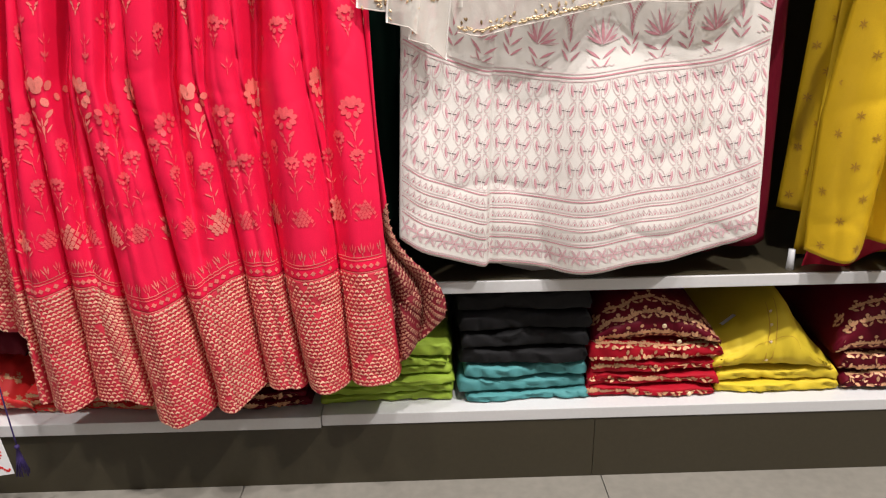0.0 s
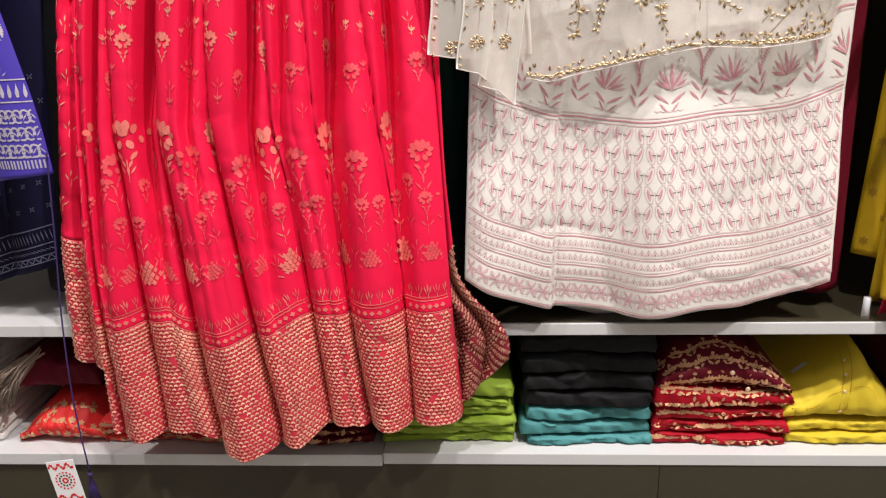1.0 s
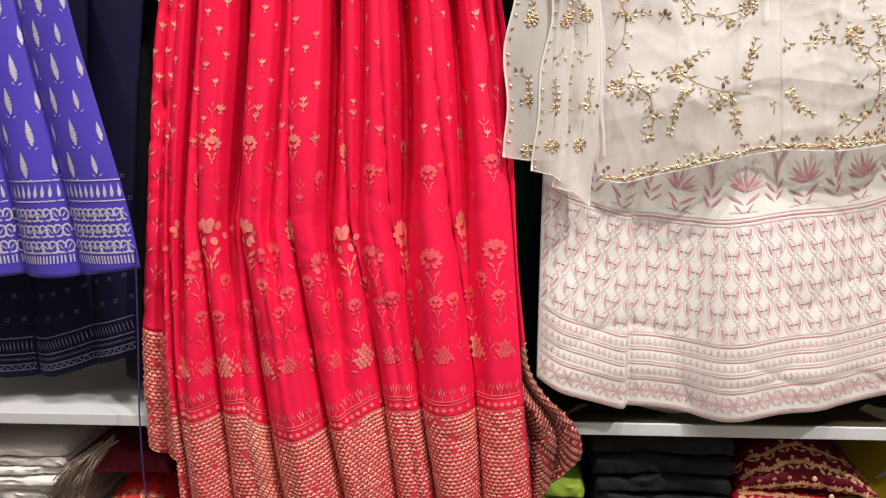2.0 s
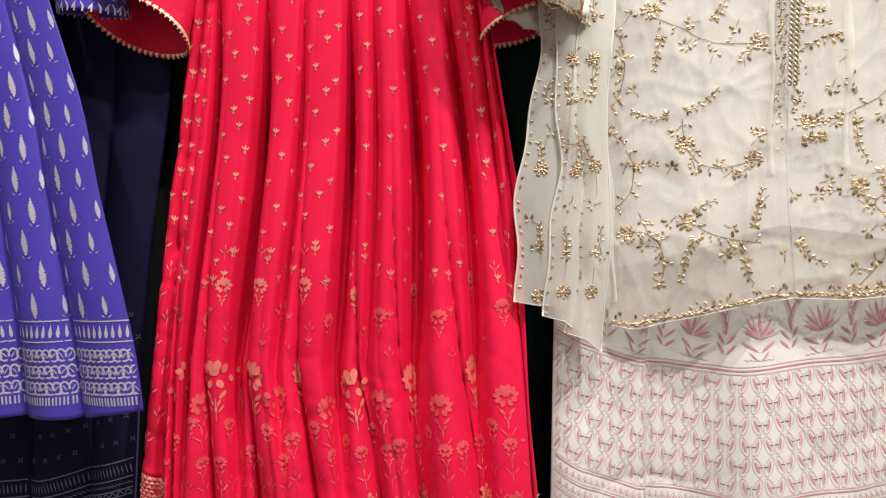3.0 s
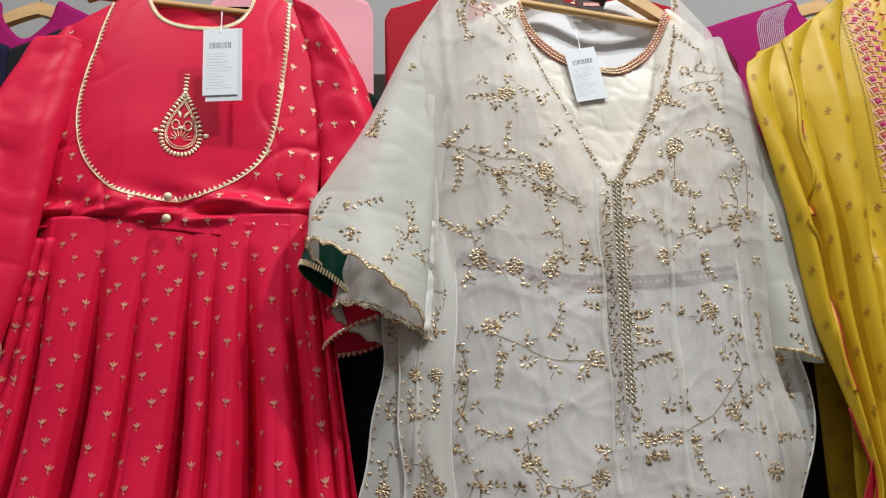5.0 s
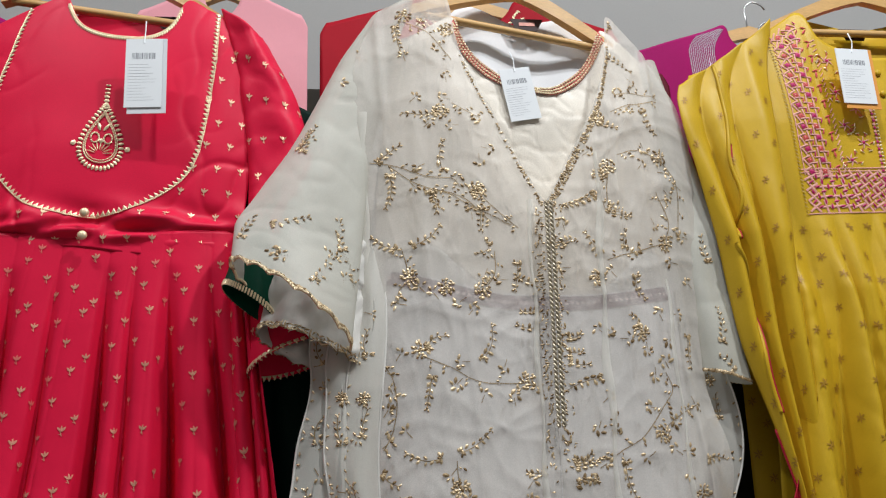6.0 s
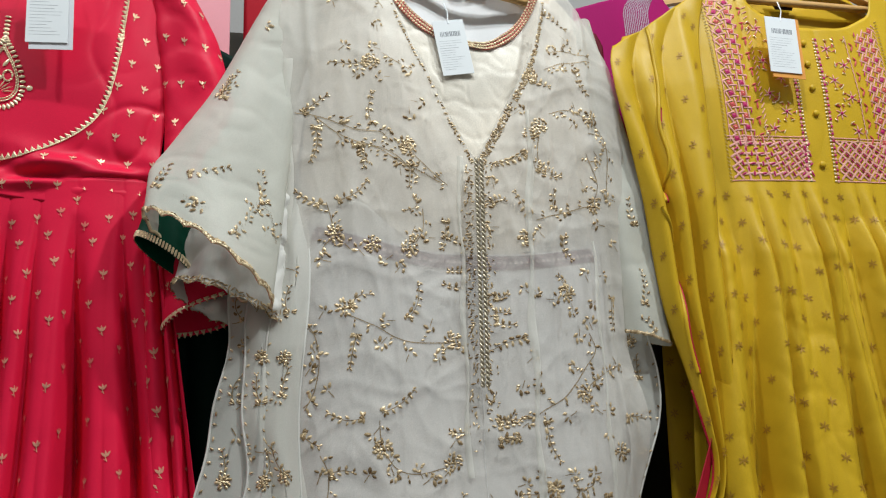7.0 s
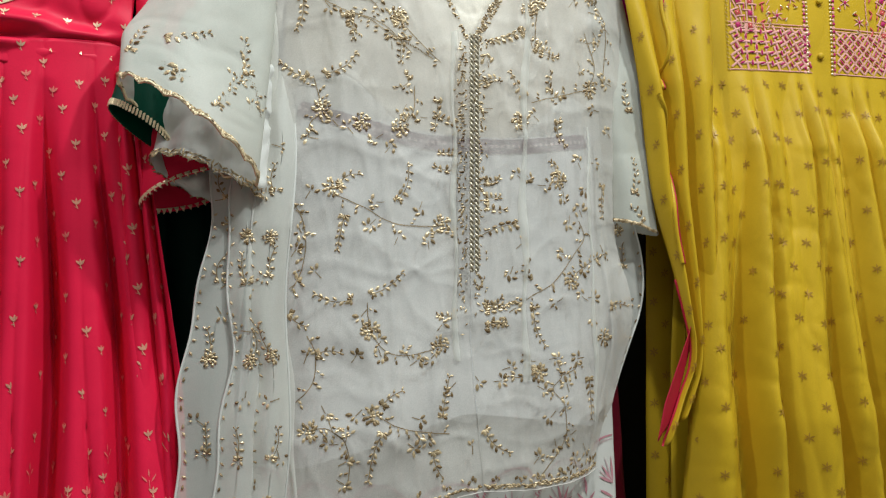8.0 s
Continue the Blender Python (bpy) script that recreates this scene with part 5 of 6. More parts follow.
# gold floral embroidery of the jacket: vines, paired-leaf sprigs, round flowers and trefoils
class Needle:
    """Sets leaves, stems and flowers on a cloth by x and z in metres."""

    def __init__(self, cl, k=1.0, find=None):
        self.cl, self.k, self.find = cl, k, find
        self.st, self.th = Stamps(cl, 0.0010, 0.0010), Stamps(cl, 0.0008)

    def uv(self, x, z):
        if self.find:
            return self.find(x, z)
        return on(self.cl, [(x, z)])[0]

    def leaf(self, x, z, ang, size=1.0, wide=1.0):
        u, v = self.uv(x, z)
        if 0.012 < u < 0.988 and 0.004 < v < 0.99:
            q = self.k * size * rnd.uniform(0.8, 1.15)
            self.st.put(PETAL, u, v, 0.0027 * q * wide, 0.0043 * q, ang)

    def stem(self, pts):
        line = smooth_line([pts[i:i + 2] for i in range(0, len(pts), 2)], 12 * len(pts))
        for (xa, za), (xb, zb) in zip(line, line[1:]):
            u, v = self.uv((xa + xb) / 2, (za + zb) / 2)
            if 0.01 < u < 0.99 and 0.004 < v < 0.99:
                d = math.hypot(xb - xa, zb - za)
                self.th.put(RECT, u, v, 0.00062, d * 0.56, math.degrees(math.atan2(xa - xb, zb - za)))
        return line

    def vine(self, *pts):
        line = self.stem(pts)
        for i in range(9, len(line) - 4, 13):
            (xa, za), (xb, zb) = line[i], line[i + 1]
            a, sg = math.degrees(math.atan2(xa - xb, zb - za)), rnd.choice((-1, 1))
            b = a + sg * rnd.uniform(45, 75)
            for q in (0.004, 0.010):
                self.leaf(xa - q * math.sin(radians(b)), za + q * math.cos(radians(b)), b + rnd.uniform(-20, 20), rnd.uniform(0.6, 0.9))

    def sprig(self, x0, z0, x1, z1):
        n = max(3, int(math.hypot(x1 - x0, z1 - z0) / 0.0082))
        a = math.degrees(math.atan2(x0 - x1, z1 - z0))
        bend = rnd.uniform(-0.006, 0.006)
        bow = [(x0 + (x1 - x0) * i / n + bend * math.sin(math.pi * i / n) * math.cos(radians(a)), z0 + (z1 - z0) * i / n + bend * math.sin(math.pi * i / n) * math.sin(radians(a))) for i in range(n + 1)]
        self.stem([q for p in bow for q in p])
        for i, (x, z) in enumerate(bow):
            w = 1.08 - 0.45 * i / n
            for sg in (-1, 1):
                if rnd.random() < 0.93:
                    b = a + sg * rnd.uniform(32, 58)
                    self.leaf(x - 0.0052 * w * math.sin(radians(b)), z + 0.0052 * w * math.cos(radians(b)), b, w)
        for b in (-75, -35, 0, 35, 75):
            self.leaf(x0 - 0.0045 * math.sin(radians(a + b)), z0 + 0.0045 * math.cos(radians(a + b)), a + b * 1.2, 0.8)
        self.leaf(x1, z1, a, 0.6)

    def flower(self, x, z, r=0.0105):
        for ring_r, n in ((r, 10), (r * 0.62, 7), (r * 0.2, 3)):
            for i in range(n):
                b = 360 * i / n + rnd.uniform(-14, 14)
                self.leaf(x - ring_r * math.sin(radians(b)), z + ring_r * math.cos(radians(b)), b + rnd.uniform(-35, 35), rnd.uniform(0.65, 0.9), 1.15)

    def trefoil(self, x, z):
        a, n = rnd.uniform(0, 360), rnd.choice((3, 3, 4, 5))
        self.stem([x, z, x - 0.011 * math.sin(radians(a + 180)), z + 0.011 * math.cos(radians(a + 180))])
        for i in range(n):
            b = a + (i - (n - 1) / 2) * rnd.uniform(48, 66)
            d = rnd.uniform(0.0052, 0.0085)
            self.leaf(x - d * math.sin(radians(b)), z + d * math.cos(radians(b)), b + rnd.uniform(-15, 15), rnd.uniform(0.8, 1.1))

    def build(self, parent, label="gold thread leaf and flower embroidery"):
        self.st.build("gold_embroidery", SEQUIN, parent, label)
        self.th.build("embroidered_vine", VINE, parent)


PETAL = [(0, -1), (0.55, -0.62), (0.85, 0.0), (0.6, 0.62), (0, 1), (-0.6, 0.62), (-0.85, 0.0), (-0.55, -0.62)]


needle_l = Needle(jk_l)
for spot in [(0.089, 1.248), (0.188, 1.375), (0.101, 1.149), (0.241, 1.105), (0.144, 0.972), (0.234, 0.951), (0.145, 0.869), (0.068, 0.852), (0.188, 1.227), (0.138, 1.232), (0.142, 1.495), (0.191, 1.37), (0.094, 1.663), (0.157, 1.636)]:
    needle_l.flower(*spot)
for spot in [(0.179, 1.34), (0.192, 1.249), (0.214, 1.243), (0.074, 1.145), (0.154, 1.131), (0.211, 1.123), (0.146, 1.102), (0.181, 1.087), (0.221, 1.083), (0.056, 1.121), (0.063, 1.093), (0.056, 1.073), (0.056, 1.032), (0.079, 1.045), (0.133, 0.989), (0.237, 0.976), (0.157, 0.958), (0.189, 0.943), (0.203, 0.932), (0.221, 0.934), (0.127, 0.942), (0.157, 0.939), (0.068, 0.944), (0.125, 0.869), (0.089, 0.873), (0.093, 0.836), (0.114, 0.848), (0.11, 0.788), (0.113, 0.815), (0.205, 0.859), (0.197, 0.825), (0.215, 0.834), (0.273, 0.823), (0.102, 1.234), (0.12, 1.224), (0.074, 1.212), (0.155, 1.211), (0.173, 1.201), (0.246, 0.895), (0.106, 1.517), (0.125, 1.477), (0.153, 1.555), (0.106, 1.407), (0.101, 1.377), (0.161, 1.39), (0.209, 1.438), (0.195, 1.42), (0.195, 1.487)]:
    needle_l.trefoil(*spot)
for spot in [(0.158, 1.473), (0.147, 1.518), (0.143, 1.607), (0.092, 1.591), (0.119, 1.65)]:
    needle_l.trefoil(*spot)
for spot in [(0.093, 1.291, 0.132, 1.319), (0.072, 1.286, 0.041, 1.306), (0.119, 1.373, 0.129, 1.34), (0.194, 1.349, 0.191, 1.315), (0.203, 1.299, 0.184, 1.28), (0.24, 1.27, 0.233, 1.229), (0.108, 1.15, 0.134, 1.166), (0.182, 1.132, 0.198, 1.178), (0.115, 1.115, 0.106, 1.073), (0.123, 1.01, 0.079, 1.017), (0.144, 1.015, 0.185, 1.041), (0.045, 0.995, 0.066, 0.979), (0.078, 0.944, 0.107, 0.946), (0.156, 0.879, 0.182, 0.896), (0.157, 0.848, 0.139, 0.791), (0.234, 0.859, 0.246, 0.91), (0.222, 0.82, 0.233, 0.786), (0.136, 1.495, 0.087, 1.494), (0.142, 1.4, 0.144, 1.448), (0.049, 1.418, 0.081, 1.443), (0.066, 1.4, 0.06, 1.35), (0.125, 1.373, 0.137, 1.345), (0.081, 1.648, 0.088, 1.599)]:
    needle_l.sprig(*spot)
for spot in [(0.119, 1.373, 0.147, 1.368, 0.176, 1.351, 0.235, 1.322), (0.208, 1.283, 0.207, 1.254, 0.196, 1.235), (0.105, 1.139, 0.143, 1.122, 0.178, 1.104, 0.237, 1.101), (0.05, 1.131, 0.063, 1.114, 0.068, 1.08, 0.062, 1.046, 0.049, 1.022), (0.141, 1.006, 0.144, 0.975, 0.161, 0.947, 0.189, 0.939, 0.225, 0.945), (0.068, 0.967, 0.078, 0.944, 0.074, 0.91, 0.054, 0.888), (0.091, 0.873, 0.097, 0.852, 0.11, 0.841, 0.117, 0.814, 0.113, 0.782), (0.156, 0.865, 0.173, 0.854, 0.201, 0.845, 0.244, 0.839), (0.069, 0.854, 0.09, 0.855, 0.11, 0.841), (0.089, 1.248, 0.085, 1.269, 0.079, 1.29), (0.089, 1.244, 0.075, 1.23, 0.073, 1.212), (0.039, 1.419, 0.075, 1.411, 0.114, 1.394, 0.153, 1.39, 0.165, 1.377)]:
    needle_l.vine(*spot)
for spot in [(0.067, 1.411, 0.105, 1.381, 0.152, 1.368, 0.176, 1.356, 0.206, 1.326), (0.196, 1.364, 0.215, 1.343, 0.245, 1.318), (0.159, 1.509, 0.179, 1.498, 0.2, 1.487), (0.098, 1.649, 0.131, 1.63, 0.163, 1.583)]:
    needle_l.vine(*spot)
needle_r = Needle(jk_r)
for spot in [(0.367, 1.393), (0.458, 1.293), (0.349, 1.241), (0.403, 1.164), (0.417, 1.029), (0.467, 0.952), (0.364, 0.91), (0.373, 1.526), (0.373, 1.484), (0.381, 1.407), (0.465, 1.426)]:
    needle_r.flower(*spot)
for spot in [(0.308, 1.323), (0.296, 1.295), (0.302, 1.258), (0.412, 1.283), (0.443, 1.32), (0.466, 1.361), (0.489, 1.307), (0.465, 1.266), (0.369, 1.25), (0.49, 1.239), (0.343, 1.169), (0.358, 1.166), (0.382, 1.155), (0.41, 1.14), (0.433, 1.19), (0.443, 1.152), (0.462, 1.191), (0.434, 1.125), (0.417, 1.106), (0.347, 1.079), (0.295, 1.157), (0.403, 1.064), (0.439, 1.045), (0.33, 1.039), (0.336, 0.995), (0.392, 1.001), (0.464, 1.06), (0.433, 1.008), (0.453, 1.007), (0.448, 0.977), (0.284, 1.029), (0.326, 0.919), (0.349, 0.926), (0.389, 0.928), (0.421, 0.926), (0.403, 0.894), (0.371, 0.888), (0.398, 0.865), (0.378, 0.852), (0.405, 0.828), (0.384, 0.815), (0.314, 0.902), (0.283, 0.903), (0.36, 0.803), (0.411, 0.796), (0.432, 0.805), (0.443, 0.786), (0.473, 1.068)]:
    needle_r.trefoil(*spot)
for spot in [(0.437, 1.551), (0.413, 1.531), (0.427, 1.503), (0.441, 1.439), (0.433, 1.412), (0.471, 1.403), (0.474, 1.368), (0.49, 1.385), (0.354, 1.43)]:
    needle_r.trefoil(*spot)
for spot in [(0.358, 1.365, 0.309, 1.348), (0.373, 1.343, 0.4, 1.331), (0.357, 1.274, 0.338, 1.306), (0.393, 1.282, 0.396, 1.309), (0.404, 1.247, 0.415, 1.213), (0.399, 1.169, 0.39, 1.187), (0.478, 1.164, 0.475, 1.118), (0.342, 1.105, 0.289, 1.088), (0.353, 1.031, 0.354, 1.055), (0.36, 0.998, 0.374, 0.945), (0.478, 0.995, 0.513, 0.993), (0.322, 0.977, 0.299, 0.976), (0.361, 0.914, 0.322, 0.907), (0.44, 0.901, 0.443, 0.846), (0.288, 0.843, 0.32, 0.812), (0.39, 1.603, 0.44, 1.573), (0.377, 1.48, 0.4, 1.469), (0.447, 1.504, 0.463, 1.465), (0.375, 1.346, 0.406, 1.334), (0.366, 1.364, 0.315, 1.349)]:
    needle_r.sprig(*spot)
for spot in [(0.366, 1.377, 0.368, 1.354, 0.373, 1.339), (0.366, 1.267, 0.416, 1.281, 0.458, 1.293), (0.458, 1.297, 0.468, 1.329, 0.453, 1.372), (0.433, 1.11, 0.44, 1.087, 0.423, 1.064, 0.389, 1.027, 0.356, 1.009, 0.34, 0.999), (0.418, 1.034, 0.447, 1.053, 0.481, 1.068), (0.389, 0.924, 0.396, 0.905, 0.383, 0.888, 0.398, 0.865, 0.396, 0.822, 0.359, 0.775), (0.421, 0.923, 0.416, 0.912, 0.392, 0.905), (0.408, 1.527, 0.444, 1.532, 0.479, 1.528), (0.395, 1.494, 0.423, 1.508, 0.478, 1.523), (0.381, 1.403, 0.376, 1.359, 0.39, 1.338), (0.396, 1.425, 0.423, 1.434, 0.456, 1.426, 0.484, 1.403, 0.492, 1.368, 0.484, 1.316)]:
    needle_r.vine(*spot)
for nd, step in ((needle_l, -1), (needle_r, 1)):
    edge = 1.0 if step == -1 else 0.0
    for z in np.arange(1.345, 0.96, -0.0042):
        fade = np.clip((z - 0.93) / 0.2, 0.15, 1)
        for o in (0.008, 0.013, 0.019):
            if rnd.random() < fade * (0.8 if o < 0.015 else 0.3):
                nd.leaf(float(JMF(z)) + step * (o + rnd.uniform(-0.003, 0.003)), z, rnd.uniform(-70, 70), rnd.uniform(0.55, 0.85), 0.8)
        if rnd.random() < 0.06:
            nd.sprig(float(JMF(z)) + step * 0.018, z, float(JMF(z)) + step * rnd.uniform(0.035, 0.05), z + rnd.uniform(-0.004, 0.012))
    for i in range(150):
        u = (i + 0.5) / 150
        hi, lo = float(nd.cl.high(u)), float(nd.cl.low(u))
        x0 = float(nd.cl.left(lo) * (1 - u) + nd.cl.right(lo) * u)
        x1 = float(nd.cl.left(hi) * (1 - u) + nd.cl.right(hi) * u)
        if rnd.random() < 0.85:
            nd.leaf(x0, lo + rnd.uniform(0.004, 0.009), rnd.uniform(50, 130), 0.75)
        if rnd.random() < 0.25:
            nd.leaf(x0, lo + rnd.uniform(0.012, 0.02), rnd.uniform(-50, 50), 0.8)
        if (step == -1 and u > 0.42) or (step == 1 and u < 0.76):
            for o in ((0.006, 0.011) if step == -1 else (0.006, 0.011, 0.017, 0.022)):
                if rnd.random() < 0.75:
                    nd.leaf(x1, hi - o - rnd.uniform(0, 0.003), rnd.uniform(-70, 70), rnd.uniform(0.55, 0.8))
    nd.build(jl_ob if step == -1 else jr_ob)


def finder(tube):
    """The u and v on the aisle side of a sleeve for a given x and z."""
    gu, gv = np.meshgrid(np.linspace(0.02, 0.48, 70), np.linspace(0.0, 1.0, 160))
    gp = tube.at(gu, gv)

    def find(x, z):
        k = int(np.argmin((gp[..., 0] - x) ** 2 + (gp[..., 2] - z) ** 2))
        return float(gu.flat[k]), float(gv.flat[k])

    return find


nd = Needle(jslv, 0.95, finder(jslv))
for spot in [(-0.092, 1.309, -0.045, 1.322), (0.001, 1.278, -0.003, 1.322), (-0.035, 1.226, -0.014, 1.272), (-0.054, 1.424, -0.036, 1.47), (-0.06, 1.43, -0.045, 1.462), (-0.13, 1.294, -0.114, 1.326)]:
    nd.sprig(*spot)
nd.vine(0.014, 1.226, 0.008, 1.262, -0.004, 1.278, -0.014, 1.272)
for spot in [(-0.086, 1.271), (-0.075, 1.262), (-0.05, 1.435), (-0.044, 1.448), (0.004, 1.24), (0.03, 1.60), (0.0, 1.55)]:
    nd.trefoil(*spot)
for i in range(170):
    u = i / 170
    for o in (0.002, 0.010, 0.019):
        nd.st.put(PETAL, u, o + 0.004 * math.sin(i * 0.55), 0.0026, 0.0036, rnd.uniform(0, 180))
nd.build(jacket)
nd = Needle(jslv_r, 0.9, finder(jslv_r))
for spot in [(0.528, 1.15, 0.53, 1.20), (0.54, 1.11, 0.52, 1.13), (0.53, 1.27, 0.525, 1.31)]:
    nd.sprig(*spot)
for i in range(80):
    nd.st.put(PETAL, i / 80, 0.008, 0.0026, 0.0036, rnd.uniform(0, 180))
nd.build(jacket)
st = Stamps(jslv2, 0.001, 0.001)
for i in range(90):
    for o in (0.0, 0.014, 0.03):
        st.put(LEAF, i / 90, 0.004 + o, 0.003, 0.0045, rnd.uniform(0, 180))
st.build("gold_embroidery", SEQUIN, jacket)
for fl in flaps + [fr]:
    nd = Needle(fl, 0.8)
    for i in range(9):
        z = 0.78 + 0.052 * i + rnd.uniform(-0.012, 0.012)
        x = float(fl.left(z) * 0.5 + fl.right(z) * 0.5)
        (nd.flower(x, z, 0.008) if i % 3 == 0 else nd.trefoil(x + rnd.uniform(-0.012, 0.012), z))
        if i % 2:
            nd.sprig(x, z, x + rnd.uniform(-0.01, 0.01), z + 0.035)
    for i in range(24):
        nd.st.put(PETAL, 0.10 if fl is not fr else 0.92, 0.01 + 0.028 * i + rnd.uniform(-0.01, 0.01), 0.0018, 0.0032, rnd.uniform(0, 180))
    nd.build(jacket)
# corded zip piping in the middle of the front, and fine rolled hems
for off in (-0.0032, 0.0036):
    for turn in (0.0, math.pi):
        tube_path("front_piping", [(float(JMF(1.352 - 0.31 * k / 240)) + off + 0.0016 * math.cos(k * 0.62 + turn), 1.0385 + 0.0016 * math.sin(k * 0.62 + turn), 1.352 - 0.31 * k / 240) for k in range(241)], 0.0017, BRAID, jacket, "twisted antique gold front piping", n=5)


def rolled_edge(cl, pts, parent, material, r=0.0009, name="rolled_hem"):
    p = cl.at(np.array([q[0] for q in pts]), np.array([q[1] for q in pts]))
    tube_path(name, [tuple(q) for q in p], r, material, parent)


line = [i / 60 for i in range(61)]
for cl in (jk_l, jk_r, fr, *flaps):
    rolled_edge(cl, [(k, 0.0) for k in line], jacket, ORGANZA)
    if cl is not jk_r and cl is not jk_l:
        rolled_edge(cl, [(0.0, k) for k in line[:56]], jacket, IVORY, 0.0015)
        rolled_edge(cl, [(1.0, k) for k in line[:56]], jacket, IVORY, 0.0015)
rolled_edge(jslv, [(k, 0.0) for k in line], jacket, LACE, 0.002)

# mustard kurta: woven medallions, gathered seam, yoke embroidery
st = Stamps(mus, 0.0008)
for i in range(24):
    for j in range(17):
        z, u = 0.42 + i * 0.039 + rnd.uniform(-0.006, 0.006), (j + 0.5 * (i % 2) + 0.2 + rnd.uniform(-0.12, 0.12)) / 17
        v = float(mus.v_of(u, z))
        x = float(mus.at(u, v)[0])
        if v < 0.97 and not (z > 1.33 and 0.69 < x < 1.04):
            for k in range(6):
                a = 60 * k
                st.put(LEAF, u, v, 0.0026, 0.0038, a, dx=-0.0040 * math.sin(radians(a)), dz=0.0040 * math.cos(radians(a)))
            st.put(DOT, u, v, 0.0013, 0.0013)
st.build("woven_pattern", OLIVEGOLD, mus_ob, "small woven gold medallions")
st = Stamps(olive_c, 0.0008)
for i in range(30):
    for j in range(10):
        for k in range(6):
            a = 60 * k
            st.put(LEAF, (j + 0.3 + 0.5 * (i % 2)) / 10, 0.02 + i * 0.032, 0.0026, 0.0038, a, dx=-0.0040 * math.sin(radians(a)), dz=0.0040 * math.cos(radians(a)))
st.build("woven_pattern", OLIVEGOLD, olive_t, "small woven gold medallions")
st = Stamps(mslv, 0.0008)
for i in range(19):
    for j in range(3):
        u, v = (j + 0.5 * (i % 2) + 0.2) / 3, 0.03 + i * 0.051
        for k in range(6):
            a = 60 * k
            st.put(LEAF, u, v, 0.0026, 0.0038, a, dx=-0.0040 * math.sin(radians(a)), dz=0.0040 * math.cos(radians(a)))
st.build("woven_pattern", OLIVEGOLD, mustard)

kinds = {"coral": (Stamps(mus, 0.0012, 0.0009), CORAL), "fuchsia": (Stamps(mus, 0.0016, 0.0010), FUCHSIA), "blush": (Stamps(mus, 0.0010, 0.0006), BLUSH), "gold": (Stamps(mus, 0.0014, 0.0012), LACE)}


def stitch(kind, shape, x, z, sx, sz, rot=0.0):
    u, v = on(mus, [(x, z)])[0]
    if v < 0.985:
        kinds[kind][0].put(shape, u, v, sx, sz, rot)


MID = 0.864
for side, x0 in ((1, 0.708), (-1, 1.020)):
    for i in range(34):
        z = 1.414 + i * 0.0095
        for j in range(2):
            x = x0 + side * (0.012 + j * 0.021)
            if i % 2 == 0:
                for dx, dz, rot in ((-0.0053, 0.0048, 42), (0.0053, 0.0048, -42), (-0.0053, -0.0048, -42), (0.0053, -0.0048, 42)):
                    stitch("blush", RECT, x + dx, z + dz, 0.0074, 0.0013, rot)
                stitch("coral" if (i // 2 + j) % 2 else "fuchsia", [(-1, 0), (0, -1), (1, 0), (0, 1)], x, z, 0.0056, 0.0052)
                stitch("gold", DOT, x, z, 0.0014, 0.0014)
            else:
                stitch("fuchsia" if (i // 2 + j) % 2 else "coral", LEAF, x + 0.0105 * side, z, 0.0034, 0.0050, side * 30)
        if i % 3 == 0:
            stitch("coral", LEAF, x0 + side * 0.056, z, 0.0045, 0.007, side * 40)
            stitch("coral", LEAF, x0 + side * 0.056, z + 0.008, 0.004, 0.006, -side * 30)
        stitch("blush", RECT, x0 + side * 0.065, z, 0.0008, 0.005, 0)
        stitch("blush", RECT, x0 + side * 0.001, z, 0.0008, 0.005, 0)
    for i in range(58):
        z = 1.345 + i * 0.0062
        stitch("gold", LEAF, x0 - side * 0.006, z, 0.0017, 0.0034, 35)
        if i < 46:
            xb = MID - side * 0.022 + 0.06 * (z - 1.45) * 0.8
            stitch("gold", DOT, xb, z, 0.0019, 0.0019)
            stitch("fuchsia" if i % 2 else "blush", DOT, xb - side * 0.005, z, 0.0026, 0.0026)
    for k in range(7):
        cx, cz = x0 + side * (0.080 + 0.026 * (k % 2)), 1.432 + 0.03 * k
        for a in range(0, 360, 60):
            stitch("blush", LEAF, cx - 0.006 * math.sin(radians(a)), cz + 0.006 * math.cos(radians(a)), 0.0028, 0.006, a)
        stitch("fuchsia", DOT, cx, cz, 0.0028, 0.0028)
        for q in range(5):
            a = rnd.uniform(0, 360)
            stitch("coral", LEAF, cx - 0.014 * math.sin(radians(a)), cz + 0.014 * math.cos(radians(a)), 0.0024, 0.005, a + 40)
            stitch("gold", RECT, cx - 0.017 * math.sin(radians(a)), cz + 0.017 * math.cos(radians(a)), 0.0035, 0.0008, a)
for i in range(4):
    for j in range(19):
        x, z = 0.716 + j * 0.0168, 1.356 + i * 0.0165
        if abs(x - MID) > 0.024:
            stitch("blush", RECT, x, z, 0.0112, 0.0017, 44)
            stitch("blush", RECT, x, z, 0.0112, 0.0017, -44)
            if i < 3:
                stitch("fuchsia", LEAF, x, z + 0.0082, 0.0042, 0.0056, 40 if (i + j) % 2 else -40)
            stitch("fuchsia", LEAF, x + 0.0084, z, 0.0042, 0.0056, 40 if (i + j) % 2 else -40)
for j in range(81):
    x = 0.706 + j * 0.0039
    for z in (1.345, 1.413, 1.418):
        if abs(x - MID) > 0.018:
            stitch("blush", RECT, x, z, 0.002, 0.0009)
for key, (stx, m) in kinds.items():
    stx.build("yoke_embroidery", m, mus_ob, key + " thread yoke embroidery")
